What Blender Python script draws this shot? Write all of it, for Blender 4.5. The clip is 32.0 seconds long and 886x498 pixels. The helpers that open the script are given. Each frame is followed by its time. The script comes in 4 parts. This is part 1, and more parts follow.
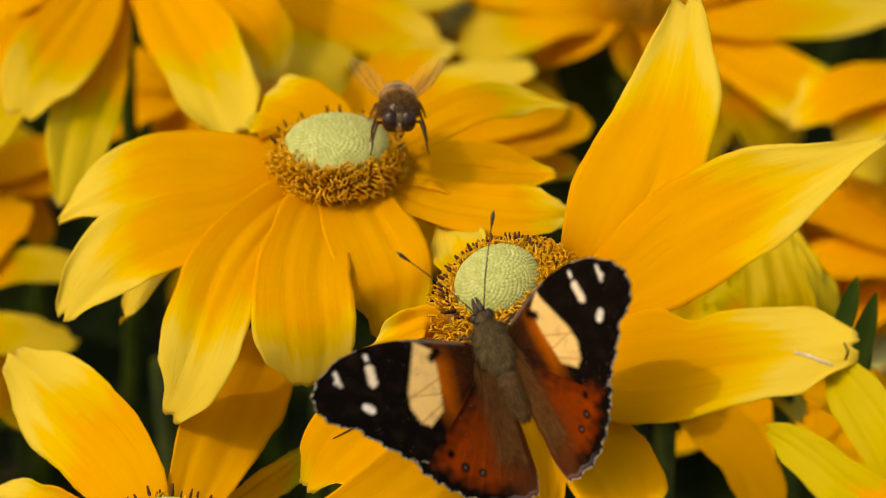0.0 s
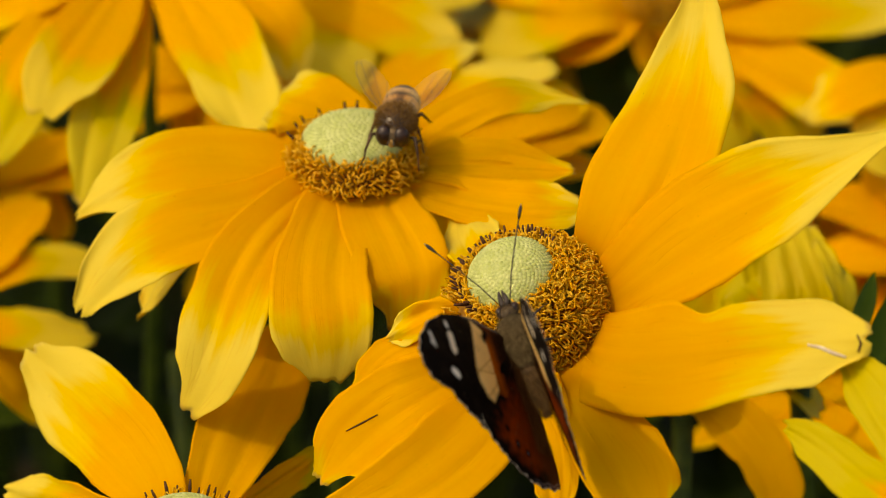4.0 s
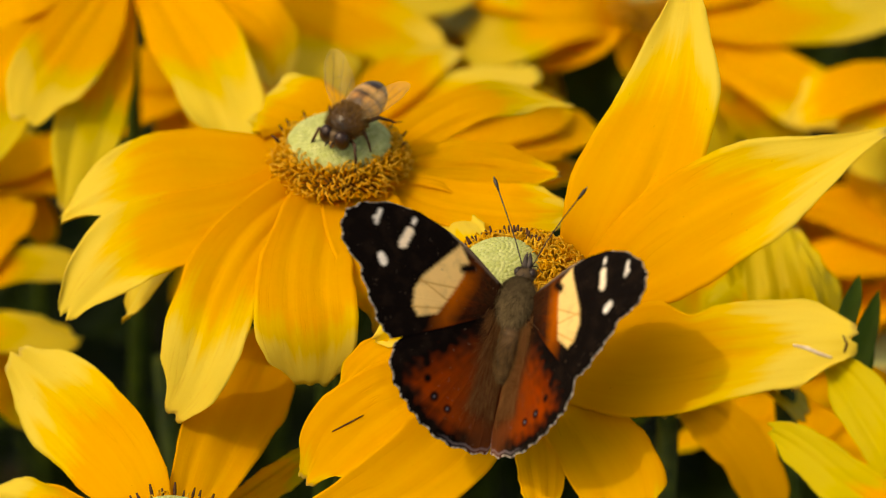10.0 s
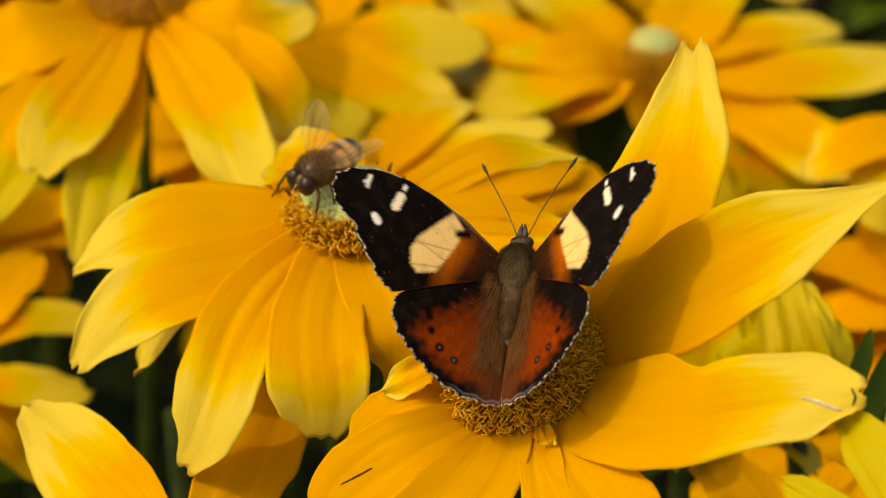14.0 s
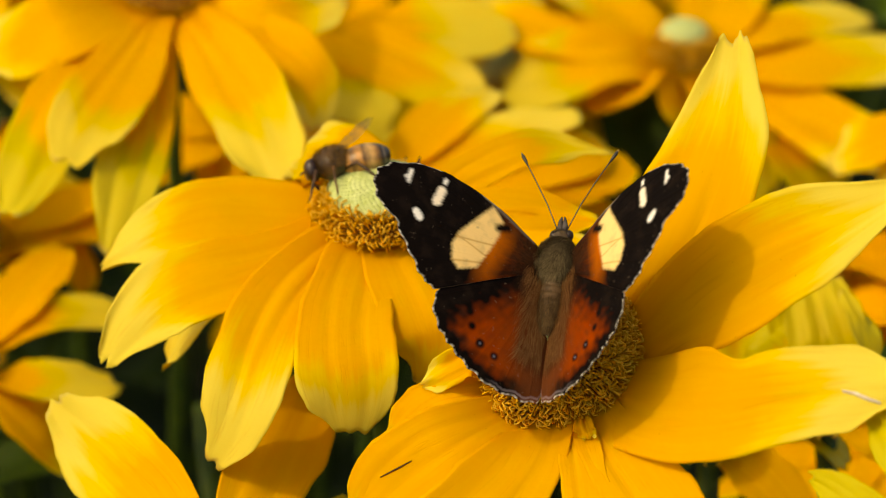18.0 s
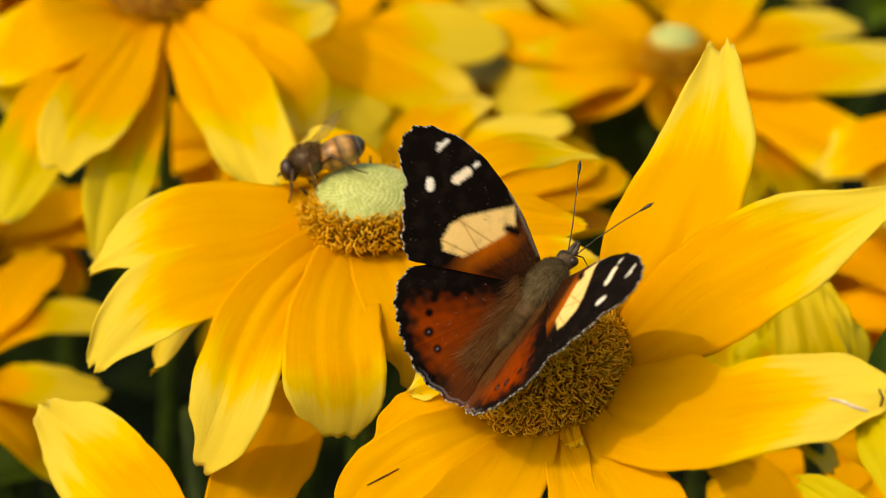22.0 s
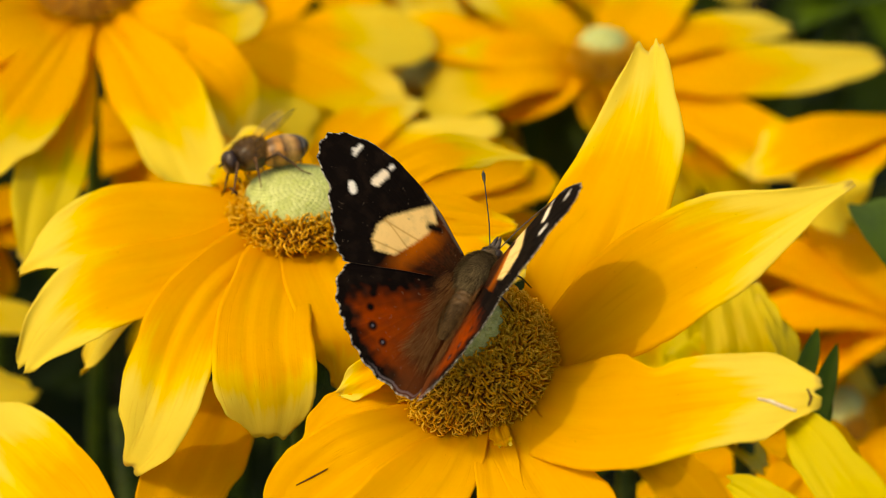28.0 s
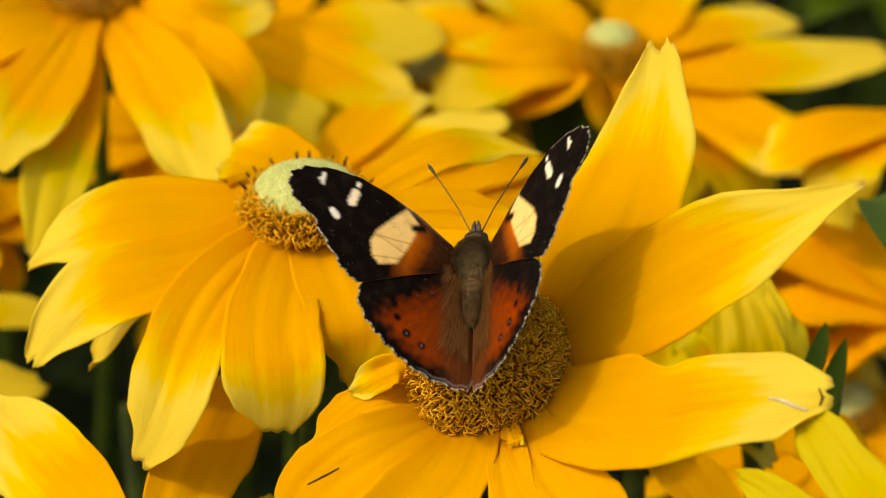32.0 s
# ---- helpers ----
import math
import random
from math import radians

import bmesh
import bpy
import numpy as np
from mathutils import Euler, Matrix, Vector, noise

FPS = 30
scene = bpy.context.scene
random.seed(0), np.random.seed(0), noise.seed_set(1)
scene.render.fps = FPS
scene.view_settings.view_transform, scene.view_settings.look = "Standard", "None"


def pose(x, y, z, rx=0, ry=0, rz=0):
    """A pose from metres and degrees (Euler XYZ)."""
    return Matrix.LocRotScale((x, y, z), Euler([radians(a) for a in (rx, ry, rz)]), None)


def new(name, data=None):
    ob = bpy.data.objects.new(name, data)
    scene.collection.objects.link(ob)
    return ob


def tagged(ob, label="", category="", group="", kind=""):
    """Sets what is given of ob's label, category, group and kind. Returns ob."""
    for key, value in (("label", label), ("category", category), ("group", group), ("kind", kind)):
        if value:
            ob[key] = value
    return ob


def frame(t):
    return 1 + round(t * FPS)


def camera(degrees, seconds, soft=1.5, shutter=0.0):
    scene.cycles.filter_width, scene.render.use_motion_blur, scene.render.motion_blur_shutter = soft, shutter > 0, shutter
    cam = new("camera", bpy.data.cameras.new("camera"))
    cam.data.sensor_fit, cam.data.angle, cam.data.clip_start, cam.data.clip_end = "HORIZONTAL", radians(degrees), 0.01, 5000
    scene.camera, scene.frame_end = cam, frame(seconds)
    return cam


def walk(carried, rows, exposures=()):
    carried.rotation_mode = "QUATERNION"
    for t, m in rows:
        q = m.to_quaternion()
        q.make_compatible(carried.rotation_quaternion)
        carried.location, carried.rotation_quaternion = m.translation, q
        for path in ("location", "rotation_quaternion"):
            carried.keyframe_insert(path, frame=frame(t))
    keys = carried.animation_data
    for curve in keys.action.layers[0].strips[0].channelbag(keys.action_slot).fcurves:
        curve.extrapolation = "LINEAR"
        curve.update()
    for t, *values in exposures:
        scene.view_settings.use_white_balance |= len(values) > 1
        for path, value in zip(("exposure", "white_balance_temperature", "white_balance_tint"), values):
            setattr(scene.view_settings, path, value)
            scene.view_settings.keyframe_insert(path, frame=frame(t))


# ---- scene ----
MM = 0.001
cam = camera(12.0, 32.0, soft=0.5, shutter=0.2)
# A long lens, held by hand: it stays at one place and only swings a little.
EYE = pose(0, -0.5629, 0.925, 60, 0, 0)
PATH = (
    (0, -0.386, -0.677), (0.5, -0.366, -0.919), (1, -0.393, -0.730), (1.5, -0.124, -0.865), (2, 0.014, -0.853),
    (2.5, 0.010, -0.884), (4.5, -0.194, -0.529), (5, -0.205, -0.165), (5.5, -0.053, -0.165), (6, 0.088, -0.324),
    (6.5, 0.082, -0.694), (7, 0.006, -0.753), (7.5, 0.030, -0.735), (8, -0.041, -0.758), (8.5, 0.018, -0.823),
    (9, -0.112, -0.623), (9.5, -0.200, -0.694), (10, -0.353, -0.694), (10.5, -0.347, -0.553), (11, -0.270, -0.600),
    (11.5, -0.364, -0.365), (12, -0.358, -0.341), (12.5, -0.282, -0.247), (13, -0.229, -0.035), (13.5, -0.229, -0.035),
    (14, -0.194, 0.030), (14.5, -0.129, 0.270), (16.5, 0.023, 0.071), (17, 0.041, 0.277), (17.5, 0.206, 0.088),
    (18, 0.194, -0.047), (18.5, 0.129, 0.000), (19, 0.000, 0.000), (19.5, 0.071, 0.035), (20, 0.159, 0.029),
    (20.5, 0.100, -0.035), (21, -0.082, 0.018), (21.5, -0.071, 0.059), (22, 0.030, 0.018), (22.5, -0.112, 0.106),
    (23, -0.217, 0.188), (23.5, -0.205, 0.171), (24, -0.182, 0.177), (24.5, -0.029, 0.129), (25, -0.176, 0.141),
    (25.5, -0.370, 0.147), (27.5, -0.846, 0.000), (28, -0.917, 0.023), (28.5, -0.894, 0.153), (29, -0.641, 0.106),
    (29.5, -0.588, 0.076), (30, -0.617, 0.047), (30.5, -0.541, 0.029), (31, -0.576, -0.006), (31.5, -0.606, -0.059),
    (32, -0.800, -0.053),
)

EXPOSURES = ((0, 0.42, 10800, 11), (9, 0.5, 10800, 11), (13, 0.5, 10800, 11), (17, 0.65, 10600, 7), (19, 0.68, 10600, 6), (28, 0.7, 10600, 6), (32, 0.66, 10600, 7))
walk(cam, [(t, EYE @ pose(0, 0, 0, b, a, 0)) for t, a, b in PATH], EXPOSURES)
cam.data.dof.use_dof = True
cam.data.dof.focus_distance = 0.636
cam.data.dof.aperture_fstop = 18.0

# ---- light ----
SUN_DIR = Vector((0.53, 0.22, -0.80)).normalized()
world = bpy.data.worlds.new("sky")
scene.world = world
world.use_nodes = True
wn = world.node_tree.nodes
sky = wn.new("ShaderNodeTexSky")
sky.sky_type, sky.sun_disc = "NISHITA", False
sky.dust_density, sky.air_density = 3.0, 0.8
sky.sun_elevation = math.asin(-SUN_DIR.z)
sky.sun_rotation = math.atan2(-SUN_DIR.x, -SUN_DIR.y)
world.node_tree.links.new(sky.outputs[0], wn["Background"].inputs[0])
wn["Background"].inputs[1].default_value = 0.15
sun = new("sun", bpy.data.lights.new("sun", "SUN"))
sun.data.energy, sun.data.angle, sun.data.color = 0.85, radians(0.8), (1, 0.95, 0.86)
sun.matrix_world = Matrix.Translation((-1, -0.5, 3)) @ SUN_DIR.to_track_quat("-Z", "Y").to_matrix().to_4x4()


# ---- materials ----
class Nodes:
    """A small wrapper that keeps node code short."""

    def __init__(self, name):
        self.mat = bpy.data.materials.new(name)
        self.mat.use_nodes = True
        self.tree = self.mat.node_tree
        self.bsdf = self.tree.nodes["Principled BSDF"]
        self.out = self.tree.nodes["Material Output"]

    def add(self, kind, **sets):
        n = self.tree.nodes.new("ShaderNode" + kind)
        for k, v in sets.items():
            if k in n.inputs:
                n.inputs[k].default_value = v
        return n

    def link(self, a, b):
        self.tree.links.new(a, b)

    def math(self, op, a, b=0.5, clamp=False):
        n = self.add("Math")
        n.operation, n.use_clamp = op, clamp
        for i, v in enumerate((a, b)):
            if isinstance(v, (int, float)):
                n.inputs[i].default_value = v
            else:
                self.link(v, n.inputs[i])
        return n.outputs[0]

    def mix(self, fac, a, b):
        n = self.add("Mix")
        n.data_type = "RGBA"
        for sock, v in ((n.inputs[0], fac), (n.inputs[6], a), (n.inputs[7], b)):
            if isinstance(v, (int, float)):
                sock.default_value = v
            elif isinstance(v, tuple):
                sock.default_value = (*v, 1)
            else:
                self.link(v, sock)
        return n.outputs[2]

    def step(self, x, lo, hi):
        n = self.add("MapRange")
        n.interpolation_type, n.clamp = "SMOOTHSTEP", True
        self.link(x, n.inputs[0])
        n.inputs[1].default_value, n.inputs[2].default_value = lo, hi
        return n.outputs[0]

    def noise(self, scale, detail=3.0, vec=None):
        n = self.add("TexNoise", Scale=scale, Detail=detail)
        if vec is None:
            vec = self.add("TexCoord").outputs["Object"]
        self.link(vec, n.inputs["Vector"])
        return n.outputs["Fac"]

    def bump(self, height, strength, distance):
        n = self.add("Bump", Strength=strength, Distance=distance)
        self.link(height, n.inputs["Height"])
        self.link(n.outputs[0], self.bsdf.inputs["Normal"])
        return n.outputs[0]


def petal_material():
    m = Nodes("petal")
    info = m.add("ObjectInfo")
    param = m.add("SeparateColor")
    m.link(info.outputs["Color"], param.inputs[0])
    uv = m.add("UVMap").outputs[0]
    sep = m.add("SeparateXYZ")
    m.link(uv, sep.inputs[0])
    u, v = sep.outputs[0], sep.outputs[1]
    shift = m.add("VectorMath")
    m.link(uv, shift.inputs[0])
    m.link(info.outputs["Random"], shift.inputs[1])

    def drawn(across, along, detail):
        """Noise drawn out along the petal."""
        n = m.add("Mapping")
        m.link(shift.outputs[0], n.inputs["Vector"])
        n.inputs["Scale"].default_value = (across, along, 1)
        return m.noise(1.0, detail, n.outputs[0])

    streak = drawn(15, 1.3, 3.0)
    ribs = drawn(46, 1.0, 2.0)
    wide = drawn(6, 1.2, 2.0)
    blotch = m.noise(130.0, 3.0)
    fine = m.noise(1400.0, 2.0)
    # pale towards the tip, and further down along the margins
    edge = m.math("ABSOLUTE", m.math("SUBTRACT", u, 0.5))
    reach = m.math("ADD", v, m.math("MULTIPLY", edge, 0.36))
    reach = m.math("ADD", reach, m.math("MULTIPLY", m.math("SUBTRACT", streak, 0.5), 0.2))
    reach = m.math("ADD", reach, m.math("MULTIPLY", m.math("SUBTRACT", wide, 0.5), 0.30))
    reach = m.math("ADD", reach, m.math("MULTIPLY", m.math("SUBTRACT", blotch, 0.5), 0.16))
    reach = m.math("ADD", reach, m.math("MULTIPLY", param.outputs[0], 0.66))
    pale = m.step(reach, 0.99, 1.13)
    gold = m.mix(m.step(streak, 0.3, 0.72), (0.87, 0.455, 0.0), (0.89, 0.49, 0.0))
    # deeper orange at the foot: pigment, plus crevice shade put into the colour
    gold = m.mix(m.math("MULTIPLY", m.step(v, 0.22, 0.0), 0.6), gold, (0.78, 0.36, 0.0))
    tone = m.mix(m.step(ribs, 0.3, 0.7), (0.86, 0.60, 0.004), (0.87, 0.64, 0.01))
    tone = m.mix(m.math("MULTIPLY", param.outputs[1], 0.8), tone, (0.55, 0.51, 0.01))
    col = m.mix(pale, gold, tone)
    col = m.mix(m.math("MULTIPLY", m.step(reach, 1.13, 1.27), m.math("SUBTRACT", 0.85, m.math("MULTIPLY", param.outputs[1], 0.65))), col, (0.87, 0.75, 0.11))
    # dry rim at the very tip, and a few bruises
    dry = m.math("MULTIPLY", m.step(v, 0.975, 1.0), m.step(blotch, 0.45, 0.6))
    col = m.mix(m.math("MULTIPLY", dry, 0.5), col, (0.50, 0.36, 0.16))
    scar = m.math("MULTIPLY", m.step(m.noise(60.0, 1.0, shift.outputs[0]), 0.76, 0.785), m.step(ribs, 0.52, 0.62))
    col = m.mix(m.math("MULTIPLY", scar, 0.6), col, (0.30, 0.11, 0.01))
    # crease shade put into the colour: deeper gold in narrow channels between the ribs
    line = m.step(m.math("ABSOLUTE", m.math("SUBTRACT", wide, 0.5)), 0.022, 0.0)
    line = m.math("MULTIPLY", line, m.step(blotch, 0.46, 0.62))
    col = m.mix(m.math("MULTIPLY", line, 0.16), col, (0.62, 0.25, 0.0))
    m.link(col, m.bsdf.inputs["Base Color"])
    m.bsdf.inputs["Roughness"].default_value = 0.46
    m.bsdf.inputs["Specular IOR Level"].default_value = 0.1
    height = m.math("ADD", m.math("MULTIPLY", ribs, 0.08), m.math("MULTIPLY", fine, 0.12))
    height = m.math("ADD", height, m.math("MULTIPLY", streak, 0.35))
    height = m.math("ADD", height, m.math("MULTIPLY", wide, 0.6))
    height = m.math("SUBTRACT", height, m.math("MULTIPLY", line, 0.15))
    nrm = m.bump(height, 0.3, 0.0005)
    trans = m.add("BsdfTranslucent")
    m.link(m.mix(0.5, col, (0.88, 0.48, 0.0)), trans.inputs[0])
    m.link(nrm, trans.inputs["Normal"])
    both = m.add("MixShader", Fac=0.4)
    m.link(m.bsdf.outputs[0], both.inputs[1])
    m.link(trans.outputs[0], both.inputs[2])
    m.link(both.outputs[0], m.out.inputs[0])
    return m.mat


def plain(name, dark, light, scale, rough=0.55, bump=0.3, depth=0.0003, spec=0.3, leafy=0.0):
    m = Nodes(name)
    n = m.noise(scale, 4.0)
    big = m.noise(scale * 0.17, 2.0)
    col = m.mix(m.step(m.math("ADD", m.math("MULTIPLY", n, 0.6), m.math("MULTIPLY", big, 0.4)), 0.36, 0.64), dark, light)
    m.link(col, m.bsdf.inputs["Base Color"])
    m.bsdf.inputs["Roughness"].default_value = rough
    m.bsdf.inputs["Specular IOR Level"].default_value = spec
    m.bump(n, bump, depth)
    if leafy:
        tr = m.add("BsdfTranslucent")
        m.link(col, tr.inputs[0])
        both = m.add("MixShader", Fac=leafy)
        m.link(m.bsdf.outputs[0], both.inputs[1])
        m.link(tr.outputs[0], both.inputs[2])
        m.link(both.outputs[0], m.out.inputs[0])
    return m.mat


def island(name, a, b, scale, rough=0.6, leafy=0.12):
    """Colour that varies from piece to piece of one mesh."""
    m = Nodes(name)
    rnd = m.add("NewGeometry").outputs["Random Per Island"]
    col = m.mix(rnd, a, b)
    n = m.noise(scale, 3.0)
    col = m.mix(m.math("MULTIPLY", m.step(n, 0.4, 0.7), 0.45), col, tuple(c * 0.7 for c in a))
    m.link(col, m.bsdf.inputs["Base Color"])
    m.bsdf.inputs["Roughness"].default_value = rough
    m.bsdf.inputs["Specular IOR Level"].default_value = 0.12
    m.bump(n, 0.3, 0.0002)
    tr = m.add("BsdfTranslucent")
    m.link(col, tr.inputs[0])
    both = m.add("MixShader", Fac=leafy)
    m.link(m.bsdf.outputs[0], both.inputs[1])
    m.link(tr.outputs[0], both.inputs[2])
    m.link(both.outputs[0], m.out.inputs[0])
    return m.mat


def scaled_wing():
    """Pigment from the mesh, broken up by fine scales and rubbed spots."""
    m = Nodes("wing_scales")
    att = m.add("Attribute")
    att.attribute_name = "pigment"
    fine = m.noise(2600.0, 2.0)
    mid = m.noise(420.0, 4.0)
    col = m.mix(m.math("MULTIPLY", m.step(mid, 0.45, 0.7), 0.2), att.outputs["Color"], (0.03, 0.018, 0.012))
    rub = m.math("MULTIPLY", m.step(m.noise(1300.0, 4.0), 0.66, 0.74), 0.35)
    col = m.mix(rub, col, (0.16, 0.12, 0.09))
    m.link(col, m.bsdf.inputs["Base Color"])
    m.bsdf.inputs["Roughness"].default_value = 0.7
    m.bsdf.inputs["Specular IOR Level"].default_value = 0.03
    m.bump(fine, 0.5, 0.00006)
    return m.mat


def fly_wing():
    m = Nodes("membrane")
    n = m.noise(300.0, 2.0)
    m.link(m.mix(n, (0.40, 0.26, 0.08), (0.55, 0.40, 0.18)), m.bsdf.inputs["Base Color"])
    m.bsdf.inputs["Roughness"].default_value = 0.22
    clear = m.add("BsdfTransparent")
    both = m.add("MixShader", Fac=0.22)
    m.link(clear.outputs[0], both.inputs[1])
    m.link(m.bsdf.outputs[0], both.inputs[2])
    m.link(both.outputs[0], m.out.inputs[0])
    return m.mat


def pigmented(name, rough, spec=0.4, bumpy=900.0):
    m = Nodes(name)
    att = m.add("Attribute")
    att.attribute_name = "pigment"
    n = m.noise(bumpy, 3.0)
    m.link(m.mix(m.math("MULTIPLY", m.step(n, 0.4, 0.7), 0.4), att.outputs["Color"], (0.02, 0.012, 0.006)), m.bsdf.inputs["Base Color"])
    m.bsdf.inputs["Roughness"].default_value = rough
    m.bsdf.inputs["Specular IOR Level"].default_value = spec
    m.bump(n, 0.4, 0.0001)
    return m.mat


PETAL = petal_material()
CONE = plain("cone_green", (0.37, 0.44, 0.13), (0.50, 0.56, 0.23), 500, 0.5, 0.3, 0.0001, 0.35)
BUD = island("bud_scale", (0.43, 0.50, 0.16), (0.55, 0.61, 0.26), 800, 0.5, 0.05)
FLORET = island("floret", (0.85, 0.45, 0.02), (1.0, 0.69, 0.09), 700, 0.5, 0.4)
DISC = plain("disc_flesh", (0.16, 0.07, 0.006), (0.34, 0.16, 0.012), 900, 0.7)
ANTHER = plain("anther_brown", (0.045, 0.016, 0.005), (0.13, 0.05, 0.015), 1500, 0.7)
STEM = plain("stem_green", (0.025, 0.05, 0.003), (0.07, 0.11, 0.008), 250, 0.6)
# leaf green kept near black: the shade between the flowers is in the colour
LEAF_SHADED = island("leaf_green_shaded", (0.007, 0.016, 0.001), (0.03, 0.055, 0.0025), 150, 0.5, 0.15)
LEAF_BROAD = island("broad_leaf", (0.045, 0.095, 0.005), (0.085, 0.155, 0.012), 150, 0.5, 0.2)
SOIL = plain("soil", (0.010, 0.007, 0.003), (0.032, 0.022, 0.010), 60, 0.95, 0.9, 0.01, 0.1)
WING = scaled_wing()
FUR = island("fur", (0.06, 0.042, 0.020), (0.42, 0.32, 0.17), 900, 0.8, 0.2)
HEAD_FUR = island("head_fur", (0.05, 0.042, 0.036), (0.20, 0.17, 0.14), 900, 0.8, 0.1)
WING_HAIR = island("wing_hair", (0.12, 0.040, 0.010), (0.32, 0.16, 0.06), 900, 0.7, 0.2)
FLY_FUR = island("fly_fur", (0.10, 0.05, 0.014), (0.36, 0.20, 0.065), 900, 0.8, 0.2)
DARK = plain("chitin", (0.008, 0.006, 0.005), (0.03, 0.022, 0.016), 900, 0.35, 0.3, 0.0001, 0.5)
BODY = plain("body_scales", (0.05, 0.034, 0.018), (0.15, 0.10, 0.05), 700, 0.6)
TAN = plain("abdomen_scales", (0.05, 0.028, 0.011), (0.14, 0.08, 0.034), 700, 0.6)
TAN_FUR = island("abdomen_hair", (0.07, 0.040, 0.016), (0.28, 0.17, 0.075), 900, 0.8, 0.2)
EYE_BROWN = plain("eye_brown", (0.010, 0.005, 0.003), (0.035, 0.014, 0.008), 2500, 0.38, 0.3, 0.00005, 0.5)
FLY_LEG = plain("fly_leg", (0.03, 0.014, 0.006), (0.13, 0.06, 0.022), 900, 0.45)
FLY_SKIN = pigmented("fly_skin", 0.33, 0.5)
MEMBRANE = fly_wing()
DRY = plain("dry_tissue", (0.55, 0.44, 0.30), (0.80, 0.73, 0.62), 900, 0.8)
ROT = plain("withered_brown", (0.05, 0.02, 0.006), (0.17, 0.08, 0.02), 900, 0.8)
GREY = plain("palp_grey", (0.03, 0.024, 0.02), (0.11, 0.09, 0.08), 900, 0.8)
CREAM = plain("antenna_tip", (0.35, 0.2, 0.05), (0.5, 0.3, 0.1), 900, 0.6)


# ---- mesh helpers ----
def mesh_from(name, verts, faces, material, smooth=True):
    me = bpy.data.meshes.new(name)
    me.from_pydata([tuple(v) for v in verts], [], faces)
    me.materials.append(material)
    me.polygons.foreach_set("use_smooth", [smooth] * len(me.polygons))
    me.update()
    return me


def part(name, me, parent, label="", kind=""):
    ob = new(name, me)
    ob.parent = parent
    return tagged(ob, label, kind=kind)


def thing(name, m, label, category, group="", kind=""):
    ob = new(name)
    ob.empty_display_size = 0.01
    ob.matrix_world = m
    return tagged(ob, label, category, group, kind)


def tube(points, radii, sides=6, cap=True):
    """Verts and faces of a tube along points."""
    vs, fs = [], []
    pts = [Vector(p) for p in points]
    ref = Vector((0.31, 0.21, 0.93))
    for i, p in enumerate(pts):
        d = (pts[min(i + 1, len(pts) - 1)] - pts[max(i - 1, 0)]).normalized()
        a = d.cross(ref)
        a = a.normalized() if a.length > 1e-6 else Vector((1, 0, 0))
        b = d.cross(a)
        for k in range(sides):
            t = 2 * math.pi * k / sides
            vs.append(p + (a * math.cos(t) + b * math.sin(t)) * radii[i])
    n = len(pts)
    for i in range(n - 1):
        for k in range(sides):
            fs.append((i * sides + k, i * sides + (k + 1) % sides, (i + 1) * sides + (k + 1) % sides, (i + 1) * sides + k))
    if cap:
        fs.append(tuple(range(sides - 1, -1, -1)))
        fs.append(tuple((n - 1) * sides + k for k in range(sides)))
    return vs, fs


def gather(pieces):
    vs, fs = [], []
    for v, f in pieces:
        o = len(vs)
        vs += list(v)
        fs += [tuple(i + o for i in q) for q in f]
    return vs, fs


def ball(centre, size, rings=10, sides=14, turn=None):
    """Verts and faces of an ellipsoid with its poles along y."""
    vs, fs = [], []
    c = Vector(centre)
    for i in range(rings + 1):
        t = math.pi * i / rings
        for k in range(sides):
            a = 2 * math.pi * k / sides
            p = Vector((math.sin(t) * math.cos(a) * size[0], math.cos(t) * size[1], math.sin(t) * math.sin(a) * size[2]))
            vs.append(c + (turn @ p if turn else p))
    for i in range(rings):
        for k in range(sides):
            fs.append((i * sides + k, i * sides + (k + 1) % sides, (i + 1) * sides + (k + 1) % sides, (i + 1) * sides + k))
    return vs, fs


def bezier(a, b, c, t):
    return a * (1 - t) ** 2 + b * 2 * t * (1 - t) + c * t * t


# ---- flowers ----
rng = random.Random(7)
GOLDEN = math.pi * (3 - math.sqrt(5))


def cone_dome(r, h):
    vs, fs = [], []
    rings, sides = 12, 40
    for i in range(rings + 1):
        t = (i / rings) * math.pi * 0.62
        for k in range(sides):
            a = 2 * math.pi * k / sides
            vs.append(Vector((r * math.sin(t) * math.cos(a), r * math.sin(t) * math.sin(a), h * math.cos(t))) * MM)
    for i in range(rings):
        for k in range(sides):
            fs.append((i * sides + k, (i + 1) * sides + k, (i + 1) * sides + (k + 1) % sides, i * sides + (k + 1) % sides))
    return vs, fs


def bud_scales(r, h, count):
    """Tiny closed buds in a spiral over the cone."""
    pieces = []
    for i in range(count):
        f = (i + 0.5) / count
        t = math.sqrt(f) * math.pi * 0.5
        a = i * GOLDEN
        n = Vector((math.sin(t) * math.cos(a) / r, math.sin(t) * math.sin(a) / r, math.cos(t) / h)).normalized()
        p = Vector((r * math.sin(t) * math.cos(a), r * math.sin(t) * math.sin(a), h * math.cos(t)))
        s = 0.5 * r / 8.4 * math.sqrt(620 / count)
        side = n.cross(Vector((math.cos(a + 1), math.sin(a + 1), 0.3))).normalized()
        other = n.cross(side)
        vs = [p + n * s * 0.32]
        for ring, lift in ((0.6, 0.19), (1.0, -0.12)):
            for k in range(6):
                b = k * math.pi / 3
                vs.append(p + (side * math.cos(b) + other * math.sin(b)) * s * ring + n * s * lift)
        fs = [(0, 1 + k, 1 + (k + 1) % 6) for k in range(6)]
        fs += [(1 + k, 7 + k, 7 + (k + 1) % 6, 1 + (k + 1) % 6) for k in range(6)]
